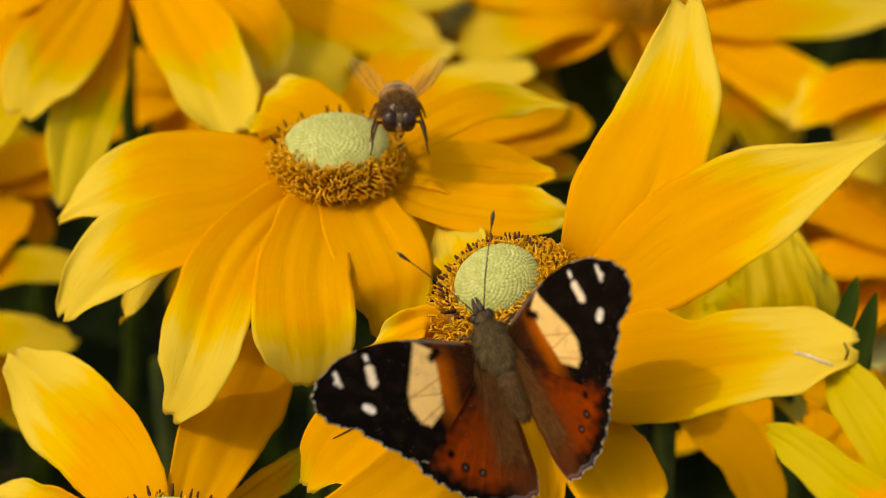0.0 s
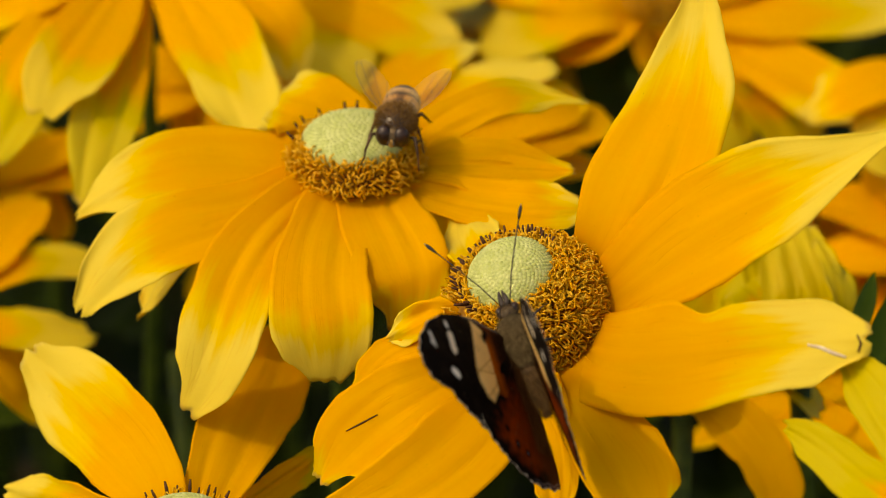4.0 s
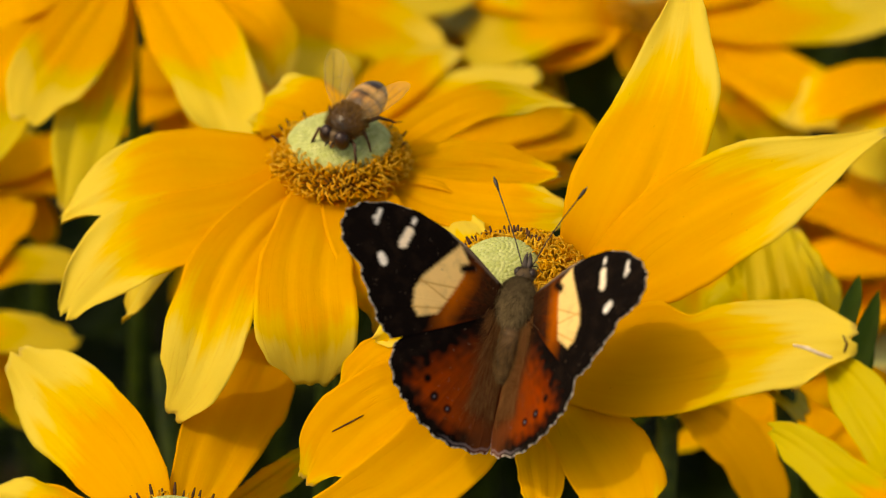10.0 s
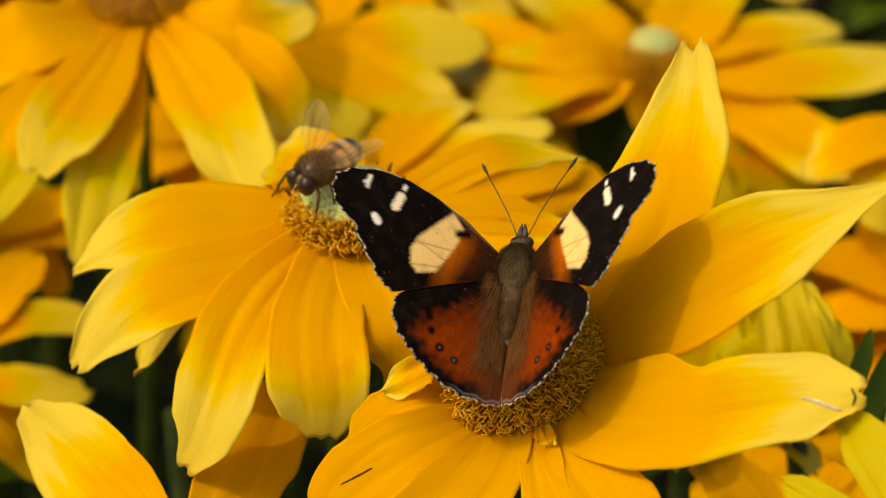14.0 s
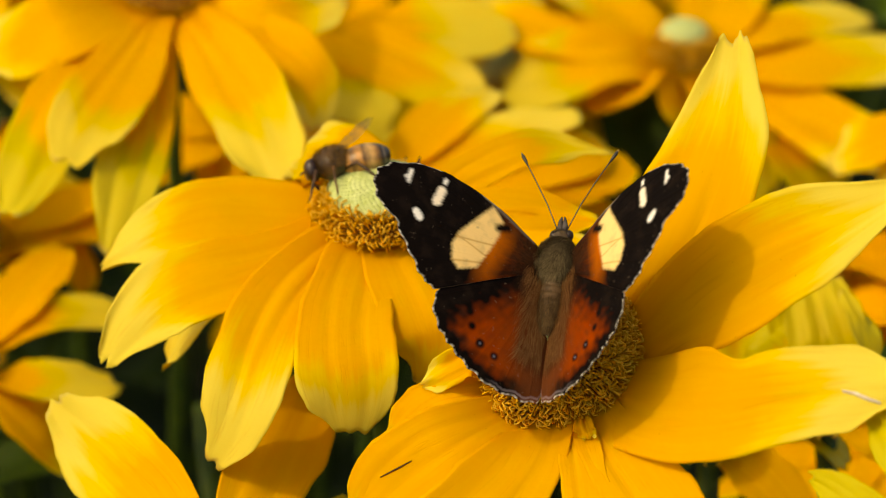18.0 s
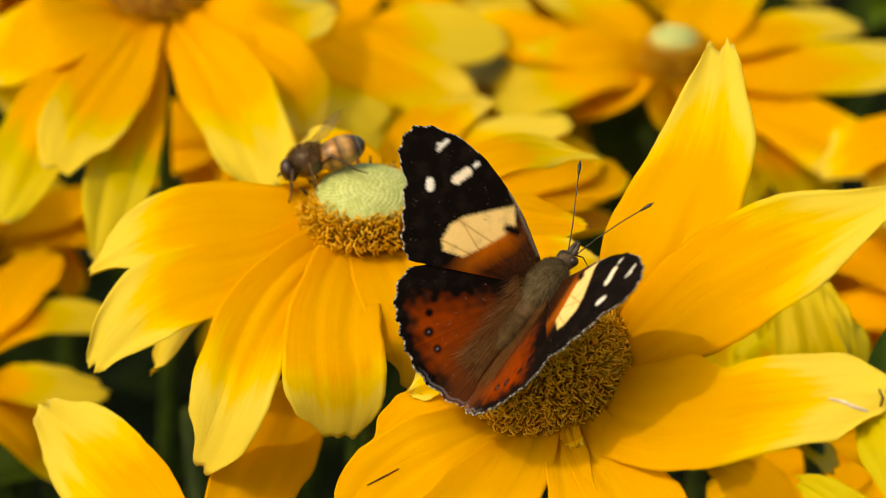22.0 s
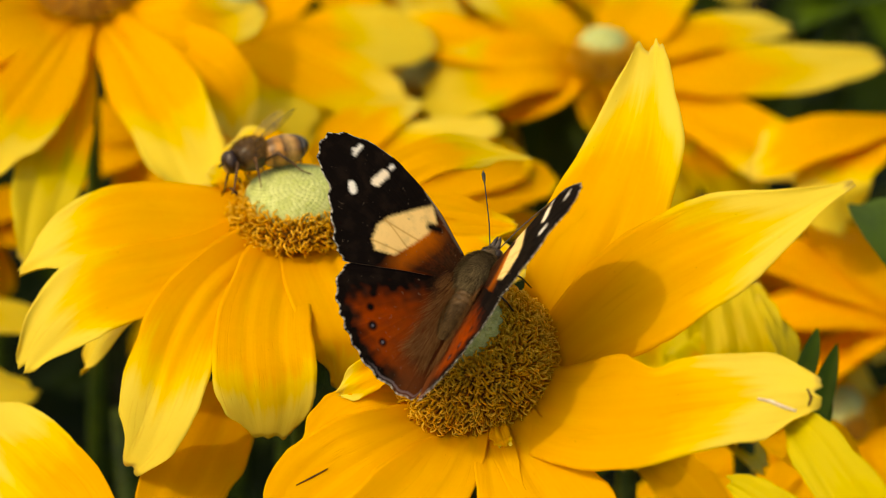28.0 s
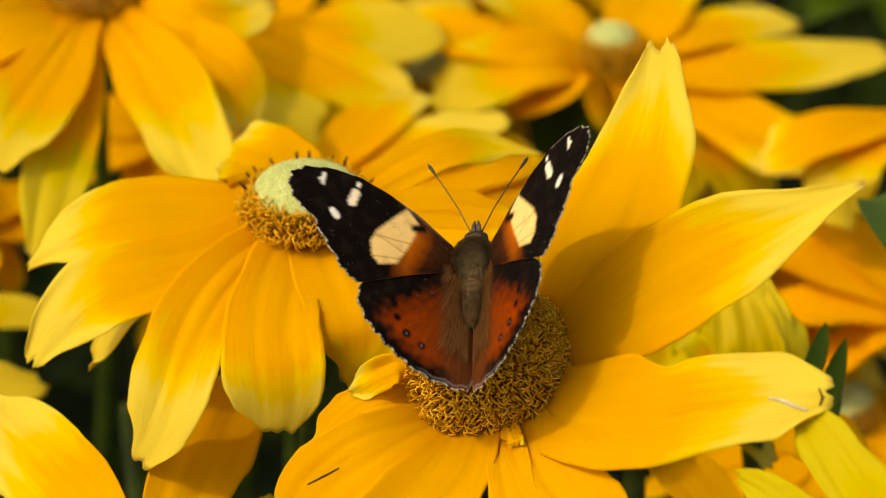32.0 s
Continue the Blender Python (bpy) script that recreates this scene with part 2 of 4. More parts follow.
        pieces.append(([v * MM for v in vs], fs))
    return gather(pieces)


def curled_florets(r_in, r_out, depth, count, open_side):
    """Small curled tubes that crowd round the cone's foot."""
    pieces = []
    for i in range(count):
        f = (i + rng.random()) / count
        a = i * GOLDEN
        # from the cone's edge over the shoulder and down the side
        s = f
        rad = r_in + (r_out - r_in) * min(1.0, math.sin(s * math.pi / 2) * 1.05)
        z = 0.2 - depth * s ** 1.5
        if open_side is not None and s > 0.12 and math.cos(a - open_side) < -0.12 and rng.random() < 0.8:
            continue  # still closed on this side
        out = Vector((math.cos(a), math.sin(a), 0))
        n = (out * (0.35 + s) + Vector((0, 0, 1.1 - s))).normalized()
        p = out * rad + Vector((0, 0, z))
        w = n.cross(Vector((rng.uniform(-1, 1), rng.uniform(-1, 1), rng.uniform(-1, 1)))).normalized()
        k = rng.uniform(0.8, 1.6)
        bend = rng.uniform(0.5, 1.5)
        pts = [p - n * 0.5, p + n * 0.35 * k, p + n * 0.95 * k + w * 0.25 * bend, p + n * 1.05 * k + w * 0.75 * bend, p + n * 0.75 * k + w * 1.05 * bend]
        pieces.append(tube([q * MM for q in pts], [q * MM for q in (0.19, 0.185, 0.17, 0.15, 0.08)], 4))
    return gather(pieces)


STICK = mesh_from("anther", *tube([(0, 0, 0), (0, 0, 0.0009), (0.0001, 0, 0.0018)], [0.00015, 0.00022, 0.00012], 6), ANTHER)


def flower_head(m, cone_r, cone_h, ring_r, florets, sticks, label, open_side=None):
    f = thing("rudbeckia_flower", m, label, "flower", "yellow coneflowers")
    f["ring"] = ring_r
    part("cone", mesh_from("cone", *cone_dome(cone_r, cone_h), CONE), f, "pale green domed cone")
    part("bud_mass", mesh_from("cone_buds", *bud_scales(cone_r + 0.02, cone_h + 0.03, 720 if sticks else 300), BUD), f, kind="stuff")
    depth = 4.2 if cone_r > 8.2 else (9.5 if ring_r > 12 else 5.0)
    f["base"] = -depth - 0.4
    part("floret_mass", mesh_from("florets", *curled_florets(cone_r * 0.97, ring_r - 0.8, depth, florets, open_side), FLORET), f, "curled golden disc florets", "stuff")
    prof = [(0, 0, -depth - 2.5)] + [(0, 0, 0.1 - depth * (k / 8) ** 1.5) for k in range(8, -1, -1)]
    wide = [2.2] + [cone_r * 0.9 + (ring_r - 1.5 - cone_r * 0.9) * min(1.0, math.sin(k / 8 * math.pi / 2) * 1.05) for k in range(8, -1, -1)]
    part("receptacle", mesh_from("receptacle", *tube([Vector(p) * MM for p in prof], [w * MM for w in wide], 24), DISC), f)
    for i in range(sticks):
        a = open_side + math.pi + 1.75 * (2 * (i + rng.uniform(-0.3, 0.3)) / sticks - 1)
        ob = part("anther", STICK, f)
        r = cone_r + rng.uniform(0.1, 1.3)
        ob.matrix_local = Matrix.Translation(Vector((r * math.cos(a), r * math.sin(a), -0.3)) * MM) @ Matrix.Rotation(a, 4, "Z") @ Matrix.Rotation(rng.uniform(0.35, 0.85), 4, "Y") @ Matrix.Scale(rng.uniform(1.0, 1.45), 4)
    # stem, down to the soil
    w = m.inverted()
    foot = Vector((m.translation.x + rng.uniform(-0.03, 0.03), m.translation.y + rng.uniform(0.0, 0.05), -0.01))
    top = m @ (Vector((0, 0, -depth - 1.5)) * MM)
    low = m @ (Vector((0, 0, -70)) * MM)
    pts = [top, top.lerp(low, 0.5)] + [low.lerp(foot, k / 6) for k in range(0, 7)]
    part("stem", mesh_from("stem", *tube([w @ p for p in pts], [2.0 * MM, 1.5 * MM] + [1.7 * MM + k * 0.15 * MM for k in range(7)], 8), STEM), f, "green hairy stem")
    return f


def blade(flower, spine, half, face, cup, fold, notch, ragged, pale, green):
    """A ray petal in the flower's own space, in mm, along a spine: two long channels, a wavy rim and a toothed tip."""
    rows, cols = 40, 22
    seed = Vector((rng.uniform(0, 50), rng.uniform(0, 50), rng.uniform(0, 50)))
    wave = rng.uniform(0.4, 0.9)
    bite = rng.uniform(-0.25, 0.25)
    deep = rng.uniform(0.25, 1.3), rng.uniform(0.25, 1.3)
    groove = rng.uniform(0.14, 0.46), rng.uniform(0.14, 0.46)
    long = (spine(1) - spine(0)).length
    skin, under, uvs = [], [], []
    for i in range(rows + 1):
        v = i / rows
        p = spine(v)
        d = (spine(min(v + 0.02, 1)) - spine(max(v - 0.02, 0))).normalized()
        side = d.cross(face(v, p, d)).normalized()
        n = side.cross(d).normalized()
        w = half(v)
        late = max(0.0, (v - 0.78) / 0.22)
        for j in range(cols + 1):
            u = j / cols * 2 - 1
            ripple = noise.noise(seed + Vector((u * 1.3, v * 3.1, 0)))
            rim = noise.noise(seed + Vector((u * 2.2, v * 6.0, 5)))
            k = 0 if u < 0 else 1
            wander = 0.16 * noise.noise(seed + Vector((k * 9, v * 1.9, 20)))
            channel = -math.exp(-((abs(u) - groove[k] - wander) / 0.11) ** 2) * 0.5 * (1 + 1.3 * math.exp(-v / 0.28)) * deep[k] - math.exp(-((u - bite * 0.2) / 0.07) ** 2) * 0.05
            channel *= fold * (0.55 + 0.8 * noise.noise(seed + Vector((k * 5, v * 2.2, 31)))) * math.sin(math.pi * min(1, v * 0.7 + 0.22)) ** 0.8
            sag = cup * w * (1 - u * u) * -1.1 + channel + ripple * wave * (0.35 + 1.1 * v) + rim * abs(u) ** 3 * 0.9 * v
            tooth = noise.noise(seed + Vector((u * 3.0, 1.5, 9))) * 1.2 + noise.noise(seed + Vector((u * 8.0, 0.5, 4))) * 0.5
            fray = (noise.noise(seed + Vector((2, v * 7.0, u * 0.6))) * 0.5 + noise.noise(seed + Vector((7, v * 24.0, u * 0.6))) * 0.14) * abs(u) ** 5 * u
            curl = max(0.0, abs(u) - 0.6) ** 2 * 3.0 * noise.noise(seed + Vector((u, v * 3.2, 12))) * v
            ends = d * late ** 1.5 * (ragged * tooth * 0.7 - abs(u - bite * 0.4) ** 2.2 * min(0.09 * long, w * 0.7 + 0.3) - ragged * math.exp(-((u - bite) * 5) ** 2) * 0.9)
            dent = notch[2] * math.exp(-((v - notch[0]) / 0.07) ** 2) * max(0.0, u * notch[1]) ** 2 * notch[1] if notch else 0.0
            q = p + side * (u * w * (1 + 0.04 * ripple) - dent + fray) + n * (sag + curl) + ends
            skin.append(q * MM)
            under.append((q - n * (0.16 + 0.10 * (1 - abs(u)))) * MM)
            uvs.append(((u + 1) / 2, v))
    k = cols + 1
    top_n = len(skin)
    fs = []
    for i in range(rows):
        for j in range(cols):
            q = (i * k + j, i * k + j + 1, (i + 1) * k + j + 1, (i + 1) * k + j)
            fs.append(q)
            fs.append(tuple(top_n + z for z in reversed(q)))
    rim = [j for j in range(k)] + [i * k + cols for i in range(1, rows + 1)] + [rows * k + j for j in range(cols - 1, -1, -1)] + [i * k for i in range(rows - 1, 0, -1)]
    for x, y in zip(rim, rim[1:] + rim[:1]):
        fs.append((y, x, x + top_n, y + top_n))
    me = mesh_from("petal", skin + under, fs, PETAL)
    layer = me.uv_layers.new(name="UVMap")
    both = uvs + uvs
    layer.data.foreach_set("uv", [c for lp in me.loops for c in both[lp.vertex_index]])
    ob = part("petal", me, flower)
    ob.color = (pale, green, 0, 1)
    return ob


def petal_foot(flower, toward):
    a = math.atan2(toward.y, toward.x)
    return Vector((math.cos(a), math.sin(a), 0)) * (flower["ring"] - 2.6) + Vector((0, 0, flower["base"]))


def ray(flower, near, far, tip, widths, pale=0.0, green=0.0, claw=0.5, face=(0, -0.55, 0.8), cup=0.08, fold=0.8, notch=None, ragged=1.0):
    """A petal over two places along it to its tip; widths are half its breadth at a third, two thirds, near the tip and at it."""
    stops = (petal_foot(flower, Vector(near)), Vector(near), Vector(far), Vector(tip))
    turn = Vector(face).normalized()
    at = (0.0, 0.3333, 0.6667, 0.87, 1.0)
    wide = (claw * widths[0], *widths)
    slope = [0.9 * (wide[min(k + 1, 4)] - wide[max(k - 1, 0)]) / (at[min(k + 1, 4)] - at[max(k - 1, 0)]) for k in range(5)]

    def spine(v):
        a, b, c = 3 * v - 1, 3 * v - 2, v - 1
        return stops[0] * (-a * b * c / 2) + stops[1] * (9 * v * b * c / 2) - stops[2] * (9 * v * a * c / 2) + stops[3] * (v * a * b / 2)

    def half(v):
        k = max(i for i in range(4) if at[i] <= v)
        h = at[k + 1] - at[k]
        t = (v - at[k]) / h
        return (2 * t ** 3 - 3 * t * t + 1) * wide[k] + (t ** 3 - 2 * t * t + t) * h * slope[k] + (3 * t * t - 2 * t ** 3) * wide[k + 1] + (t ** 3 - t * t) * h * slope[k + 1]

    return blade(flower, spine, lambda v: max(half(v), 0.25), lambda v, p, d: turn, cup, fold, notch, ragged, pale, green)


def petal(flower, mid, tip, width, pale=0.0, green=0.0, roll=0.0, cup=0.1, crease=0.5, lift=None, taper=0.6, end=0.5, claw=0.42, power=2.2, notch=None):
    """A simpler ray petal: over its middle to its tip."""
    mid, tip = Vector(mid), Vector(tip)
    if lift is None:
        lift = 1.15 if mid.y > 0.25 * mid.length else 0.5
    foot = petal_foot(flower, mid)
    ctrl = (mid - foot * 0.2025 - tip * 0.3025) / 0.495

    def half(v):
        rise = min(1.0, v / 0.42)
        w = claw + (1 - claw) * rise * rise * (3 - 2 * rise)
        if v > taper:
            w *= 1 - (1 - end) * ((v - taper) / (1 - taper)) ** power
        return width * 0.5 * max(w, 0.12)

    def face(v, p, d):
        out = Vector((p.x, p.y, 0)).normalized()
        return Matrix.Rotation(radians(roll) * min(1, v * 2), 3, d) @ (Vector((0, 0, 1)) * lift + out * (1 - lift) * 0.7).normalized()

    return blade(flower, lambda v: bezier(foot, ctrl, tip, v), half, face, cup, crease * 1.4, notch, 1.0, pale, green)


LABEL_A = "golden yellow coneflower with drooping pale-tipped petals, in full bloom"
LABEL_B = "golden yellow coneflower tilted forward under the butterfly, wide raised petals"
LABEL_C = "golden yellow coneflower low in the bed, broad upright petals"
LABEL_D = "young pale yellow coneflower with half-open folded petals"
LABEL_E = "yellow coneflower standing behind in the flower bed"
LABEL_F = "yellow coneflower with small pale green cone, standing behind"
# flower_a
flower_a = flower_head(pose(-0.0123, 0.0215, 0.5973, -0.0, 0.0), 8.4, 3.9, 11.0, 760, 11, LABEL_A, radians(-85))
ray(flower_a, (-23.5, -1.2, -3.1), (-34.0, -3.6, -4.2), (-44.5, -6.0, -10.5), (7.6, 6.6, 4.4, 1.0), pale=.62, claw=0.80, face=(0, -.35, .9), fold=.5)
ray(flower_a, (-21.4, -13.0, -6.4), (-32.7, -16.6, -8.7), (-43.2, -21.5, -19.2), (6.6, 7.1, 5.2, 2.2), pale=.55, claw=0.80, face=(-.1, -.5, .8), fold=.6)
ray(flower_a, (-16.0, -21.0, -8.4), (-20.7, -32.4, -16.1), (-26.0, -35.8, -28.0), (6.2, 6.6, 5.3, 3.0), pale=.72, claw=0.65, face=(-.15, -.75, .6), fold=.6)
ray(flower_a, (-4.9, -24.1, -7.8), (-4.6, -33.0, -13.1), (-4.1, -33.6, -24.2), (7.4, 7.9, 6.8, 4.4), pale=.5, claw=0.72, face=(0, -.8, .55), fold=1.2)
ray(flower_a, (6.6, -19.8, -7.1), (8.6, -25.6, -11.5), (6.3, -24.7, -20.8), (7.6, 6.6, 4.4, 1.4), pale=.42, claw=0.80, face=(.15, -.7, .6), fold=1.0)
ray(flower_a, (18.3, -8.8, -5.3), (27.6, -12.1, -4.8), (36.9, -11.4, -5.4), (5.0, 5.2, 4.4, 2.4), pale=.3, claw=.6, face=(.1, -.4, .9), fold=.8)
ray(flower_a, (19.7, -1.2, -4.2), (27.8, -0.6, -5.1), (35.5, -0.6, -5.0), (3.1, 2.9, 1.9, 0.5), pale=.1, claw=.6, face=(0, -.3, .9), fold=.8)
ray(flower_a, (19.5, 3.1, -2.9), (27.4, 3.3, -4.3), (34.9, 3.0, -6.7), (2.7, 2.5, 1.6, 0.5), pale=.15, claw=.6, face=(0, -.2, .9), fold=.6)
ray(flower_a, (17.5, 11.5, -0.5), (26.7, 17.0, -0.9), (38.0, 19.1, -3.1), (4.4, 3.9, 1.8, 0.5), pale=.5, claw=.7, face=(0, -.3, .9), fold=.4, green=.4)
ray(flower_a, (16.1, -4.6, -4.1), (19.7, -5.4, -5.4), (21.7, -6.0, -6.4), (1.8, 1.5, 1.0, 0.3), pale=.0, claw=.6, face=(.1, -.4, .9), fold=.6)
petal(flower_a, (-6.7, 11.6, 0.0), (-13.2, 15.2, 0.0), 18, pale=.2, end=.8, claw=.8, lift=1.5)
petal(flower_a, (-28.6, -7.2, -18.0), (-34.8, -7.3, -28.0), 8, pale=1.00, claw=.58)
# flower_b
flower_b = flower_head(pose(0.013, -0.0206, 0.5983, 16.7, -17.1), 6.7, 4.4, 12.8, 2700, 40, LABEL_B, radians(-50))
ray(flower_b, (21.7, 8.9, 1.4), (31.1, 23.5, 5.2), (37.2, 39.1, 10.7), (9.5, 7.7, 4.5, 2.7), pale=.52, claw=.55, face=(-.1, -.4, .9), fold=1.0, ragged=1.6)
ray(flower_b, (27.0, -4.5, 3.1), (41.3, -5.5, 9.0), (63.0, -6.1, 15.3), (9.4, 8.1, 4.1, 0.7), pale=.54, claw=.55, face=(-.12, -.35, .9), fold=.8)
ray(flower_b, (19.0, -22.0, -1.4), (34.7, -27.3, 1.4), (51.1, -32.0, 1.9), (9.0, 7.1, 6.4, 3.5), pale=.58, claw=.7, face=(-.1, -.35, .9), fold=.6, notch=(.5, -1, 1.9))
ray(flower_b, (8.7, -27.3, -7.3), (12.0, -35.7, -9.1), (13.8, -44.4, -11.0), (6.0, 6.7, 5.4, 2.0), pale=.05, claw=.7, face=(.1, -.6, .8), fold=1.0)
ray(flower_b, (1.2, -25.2, -8.0), (0.9, -31.5, -9.8), (-0.2, -37.6, -12.7), (3.7, 3.7, 2.8, 1.2), pale=.05, claw=.8, face=(0, -.6, .8), fold=.8)
ray(flower_b, (-12.0, -24.9, -6.3), (-26.0, -30.8, -7.8), (-39.5, -31.9, -7.5), (7.0, 5.7, 3.8, 1.5), pale=.05, claw=.75, face=(-.1, -.6, .8), fold=.8)
ray(flower_b, (-17.9, -14.2, -4.5), (-26.7, -16.5, -6.4), (-35.8, -20.1, -12.2), (6.0, 6.4, 5.3, 2.2), pale=.05, claw=.62, face=(-.2, -.5, .8), fold=.9)
ray(flower_b, (-18.0, -3.2, -6.5), (-23.8, -1.8, -9.6), (-30.6, -2.1, -15.5), (3.1, 3.9, 3.2, 1.5), pale=.05, claw=.8, face=(-.2, -.3, .9), fold=.5)
ray(flower_b, (-11.8, -2.1, -2.4), (-16.0, -1.1, -3.4), (-21.9, -0.1, -6.8), (2.4, 2.7, 2.2, 0.7), pale=.4, claw=.8, face=(-.2, -.5, .8), fold=.4)
petal(flower_b, (-7.2, 20.2, -12.0), (-9.1, 30.7, -15.0), 9, pale=.8)
petal(flower_b, (2.4, -16.2, -7.2), (2.6, -17.5, -8.4), 3.2, pale=.3)
# flower_c
flower_c = flower_head(pose(-0.0374, -0.0385, 0.5633, 8.5, 0.0), 8.0, 3.8, 10.5, 260, 20, LABEL_C, radians(-90))
ray(flower_c, (-8.5, 17.2, -0.6), (-17.2, 30.0, -0.9), (-27.0, 41.1, 1.5), (7.0, 7.9, 6.0, 3.3), pale=.62, claw=.5, face=(0, -.85, .5), fold=.8)
ray(flower_c, (5.9, 19.5, -0.9), (10.0, 36.1, -2.6), (14.3, 52.0, -2.1), (6.1, 7.7, 6.5, 3.3), pale=.0, claw=.5, face=(0, -.85, .5), fold=.9)
ray(flower_c, (-14.2, 11.7, -7.4), (-22.0, 20.4, -12.7), (-30.4, 27.7, -16.5), (3.7, 4.2, 3.4, 2.0), pale=.6, claw=.5, face=(0, -.85, .5), fold=.9)
ray(flower_c, (11.7, 18.2, -8.6), (17.1, 28.1, -12.3), (20.9, 36.0, -15.2), (2.4, 2.8, 2.1, 0.9), pale=.4, claw=.5, face=(0, -.85, .5), green=.8)
petal(flower_c, (-8.3, 0.3, -5.0), (-14.7, -1.6, -15.0), 14)
petal(flower_c, (7.1, -0.9, -5.0), (11.2, -2.8, -15.0), 14)
# flower_d
flower_d = flower_head(pose(0.0718, -0.0924, 0.6079, 5.6, -8.5), 5.5, 3.0, 8.0, 120, 10, LABEL_D, radians(-90))
ray(flower_d, (-4.0, 17.9, -10.8), (-8.5, 31.5, -10.3), (-13.6, 43.1, -9.2), (4.9, 4.3, 3.3, 1.5), pale=.9, green=1, claw=.5, face=(-.1, -.8, .6), fold=1.8)
ray(flower_d, (-10.0, 15.7, -13.2), (-17.0, 27.0, -13.9), (-23.4, 35.8, -14.6), (3.7, 3.4, 2.6, 1.5), pale=.9, green=1, claw=.5, face=(-.1, -.8, .6), fold=1.8)
petal(flower_d, (3.9, 11.3, 4.0), (5.4, 23.5, 4.0), 10, pale=.9, green=.5)
petal(flower_d, (4.1, -7.8, -4.0), (6.8, -14.0, -8.0), 12)
# flower_e
flower_e = flower_head(pose(-0.0519, 0.1208, 0.5892, -0.0, 0.0), 7.5, 3.0, 11.0, 300, 0, LABEL_E)
ray(flower_e, (-15.5, -17.6, -2.5), (-23.5, -19.1, -5.1), (-33.0, -18.0, -11.2), (7.1, 7.7, 6.3, 3.6), pale=0.36, face=(0, -.5, .8))
ray(flower_e, (-5.9, -28.9, -6.1), (-10.3, -43.5, -7.3), (-13.7, -55.9, -10.8), (7.0, 7.4, 6.0, 4.0), pale=0.61, green=.3, claw=.5, face=(-.1, -.8, .6), fold=1.1)
ray(flower_e, (-2.4, -36.2, -10.7), (-4.1, -52.1, -14.2), (-6.4, -66.3, -22.8), (5.9, 5.8, 4.6, 2.7), pale=0.73, green=.8, claw=.5, face=(.2, -.8, .6), fold=1.1)
ray(flower_e, (11.8, -30.5, -4.8), (17.8, -47.5, -6.3), (22.8, -60.9, -11.5), (7.3, 7.2, 6.3, 4.6), pale=0.66, green=.3, claw=.5, face=(0, -.8, .6), fold=1.2)
ray(flower_e, (20.2, -23.4, -4.5), (26.3, -29.9, -7.8), (27.8, -34.6, -16.0), (5.8, 5.5, 4.6, 3.0), pale=0.41, claw=.5, face=(.2, -.7, .6), fold=.8)
ray(flower_e, (14.9, -14.8, -1.6), (23.4, -15.1, -2.1), (32.3, -8.4, -2.6), (6.4, 6.0, 4.5, 2.3), pale=0.46, face=(0, -.5, .8))
ray(flower_e, (-14.8, -30.2, -8.3), (-19.7, -44.4, -12.9), (-24.7, -57.7, -19.9), (6.2, 6.8, 5.7, 3.1), pale=0.61, green=.9, face=(-.2, -.7, .6))
petal(flower_e, (-13.4, 9.6, 1.0), (-25.0, 35.3, -2.0), 14)
petal(flower_e, (7.2, 9.6, 1.0), (16.4, 35.3, -2.0), 14)
# flower_f
flower_f = flower_head(pose(0.0435, 0.1498, 0.5595, -0.0, 0.0), 4.7, 3.2, 7.2, 420, 0, LABEL_F)
petal(flower_f, (27.7, -4.7, -3.0), (54.2, 3.1, -4.0), 15, pale=0.59, green=.2)
ray(flower_f, (19.7, -14.5, -7.1), (28.2, -22.6, -9.1), (37.6, -29.9, -11.7), (6.3, 6.9, 5.9, 3.1), pale=.5, claw=.6, face=(.1, -.6, .8), fold=1.0)
petal(flower_f, (1.6, -4.8, -9.0), (5.7, -5.9, -20.0), 15, pale=0.43)
petal(flower_f, (9.9, -20.9, -13.0), (12.1, -26.2, -24.0), 15, pale=0.80, green=.8)
ray(flower_f, (-15.6, -3.6, -2.2), (-25.2, -3.2, -5.6), (-34.7, -0.8, -9.3), (6.4, 7.7, 7.3, 5.0), pale=.62, green=.6, claw=.6, face=(-.1, -.6, .8), fold=1.0)
petal(flower_f, (-11.2, -2.1, -8.0), (-20.0, 3.4, -17.0), 15, pale=0.06)
petal(flower_f, (-13.5, 13.1, 0.0), (-24.1, 29.1, 0.0), 16, pale=0.53, green=.3)
petal(flower_f, (8.6, 15.5, 0.0), (15.1, 36.6, 0.0), 16, pale=0.53, green=.2)
petal(flower_f, (19.9, 7.9, -1.0), (38.0, 15.0, -4.0), 15, pale=0.50)
petal(flower_f, (15.4, -18.3, -12.0), (17.8, -12.8, -26.0), 14, pale=0.80, green=.5)
petal(flower_f, (23.9, -20.6, -18.0), (26.5, -21.0, -30.0), 16, pale=0.80, green=.8)
petal(flower_f, (-27.8, 6.3, -2.0), (-41.8, 19.8, -4.0), 13, pale=0.31)
# flower_g
flower_g = flower_head(pose(-0.0287, 0.1631, 0.5624, -0.0, 0.0), 6.0, 3.0, 8.5, 120, 0, LABEL_E)
ray(flower_g, (10.3, -15.6, -3.0), (23.2, -24.8, -5.0), (35.9, -32.4, -8.1), (6.1, 6.4, 5.6, 2.8), pale=.5, green=.2, claw=.7, face=(.1, -.6, .8), fold=.9)
petal(flower_g, (23.9, -10.4, -2.0), (41.2, -7.7, -4.0), 18, pale=0.80, green=.5)
petal(flower_g, (9.7, -25.9, -6.0), (13.5, -35.9, -12.0), 16, pale=0.80, green=.6)
petal(flower_g, (16.6, -29.2, -9.0), (26.1, -31.2, -17.0), 16, pale=0.80, green=.6)
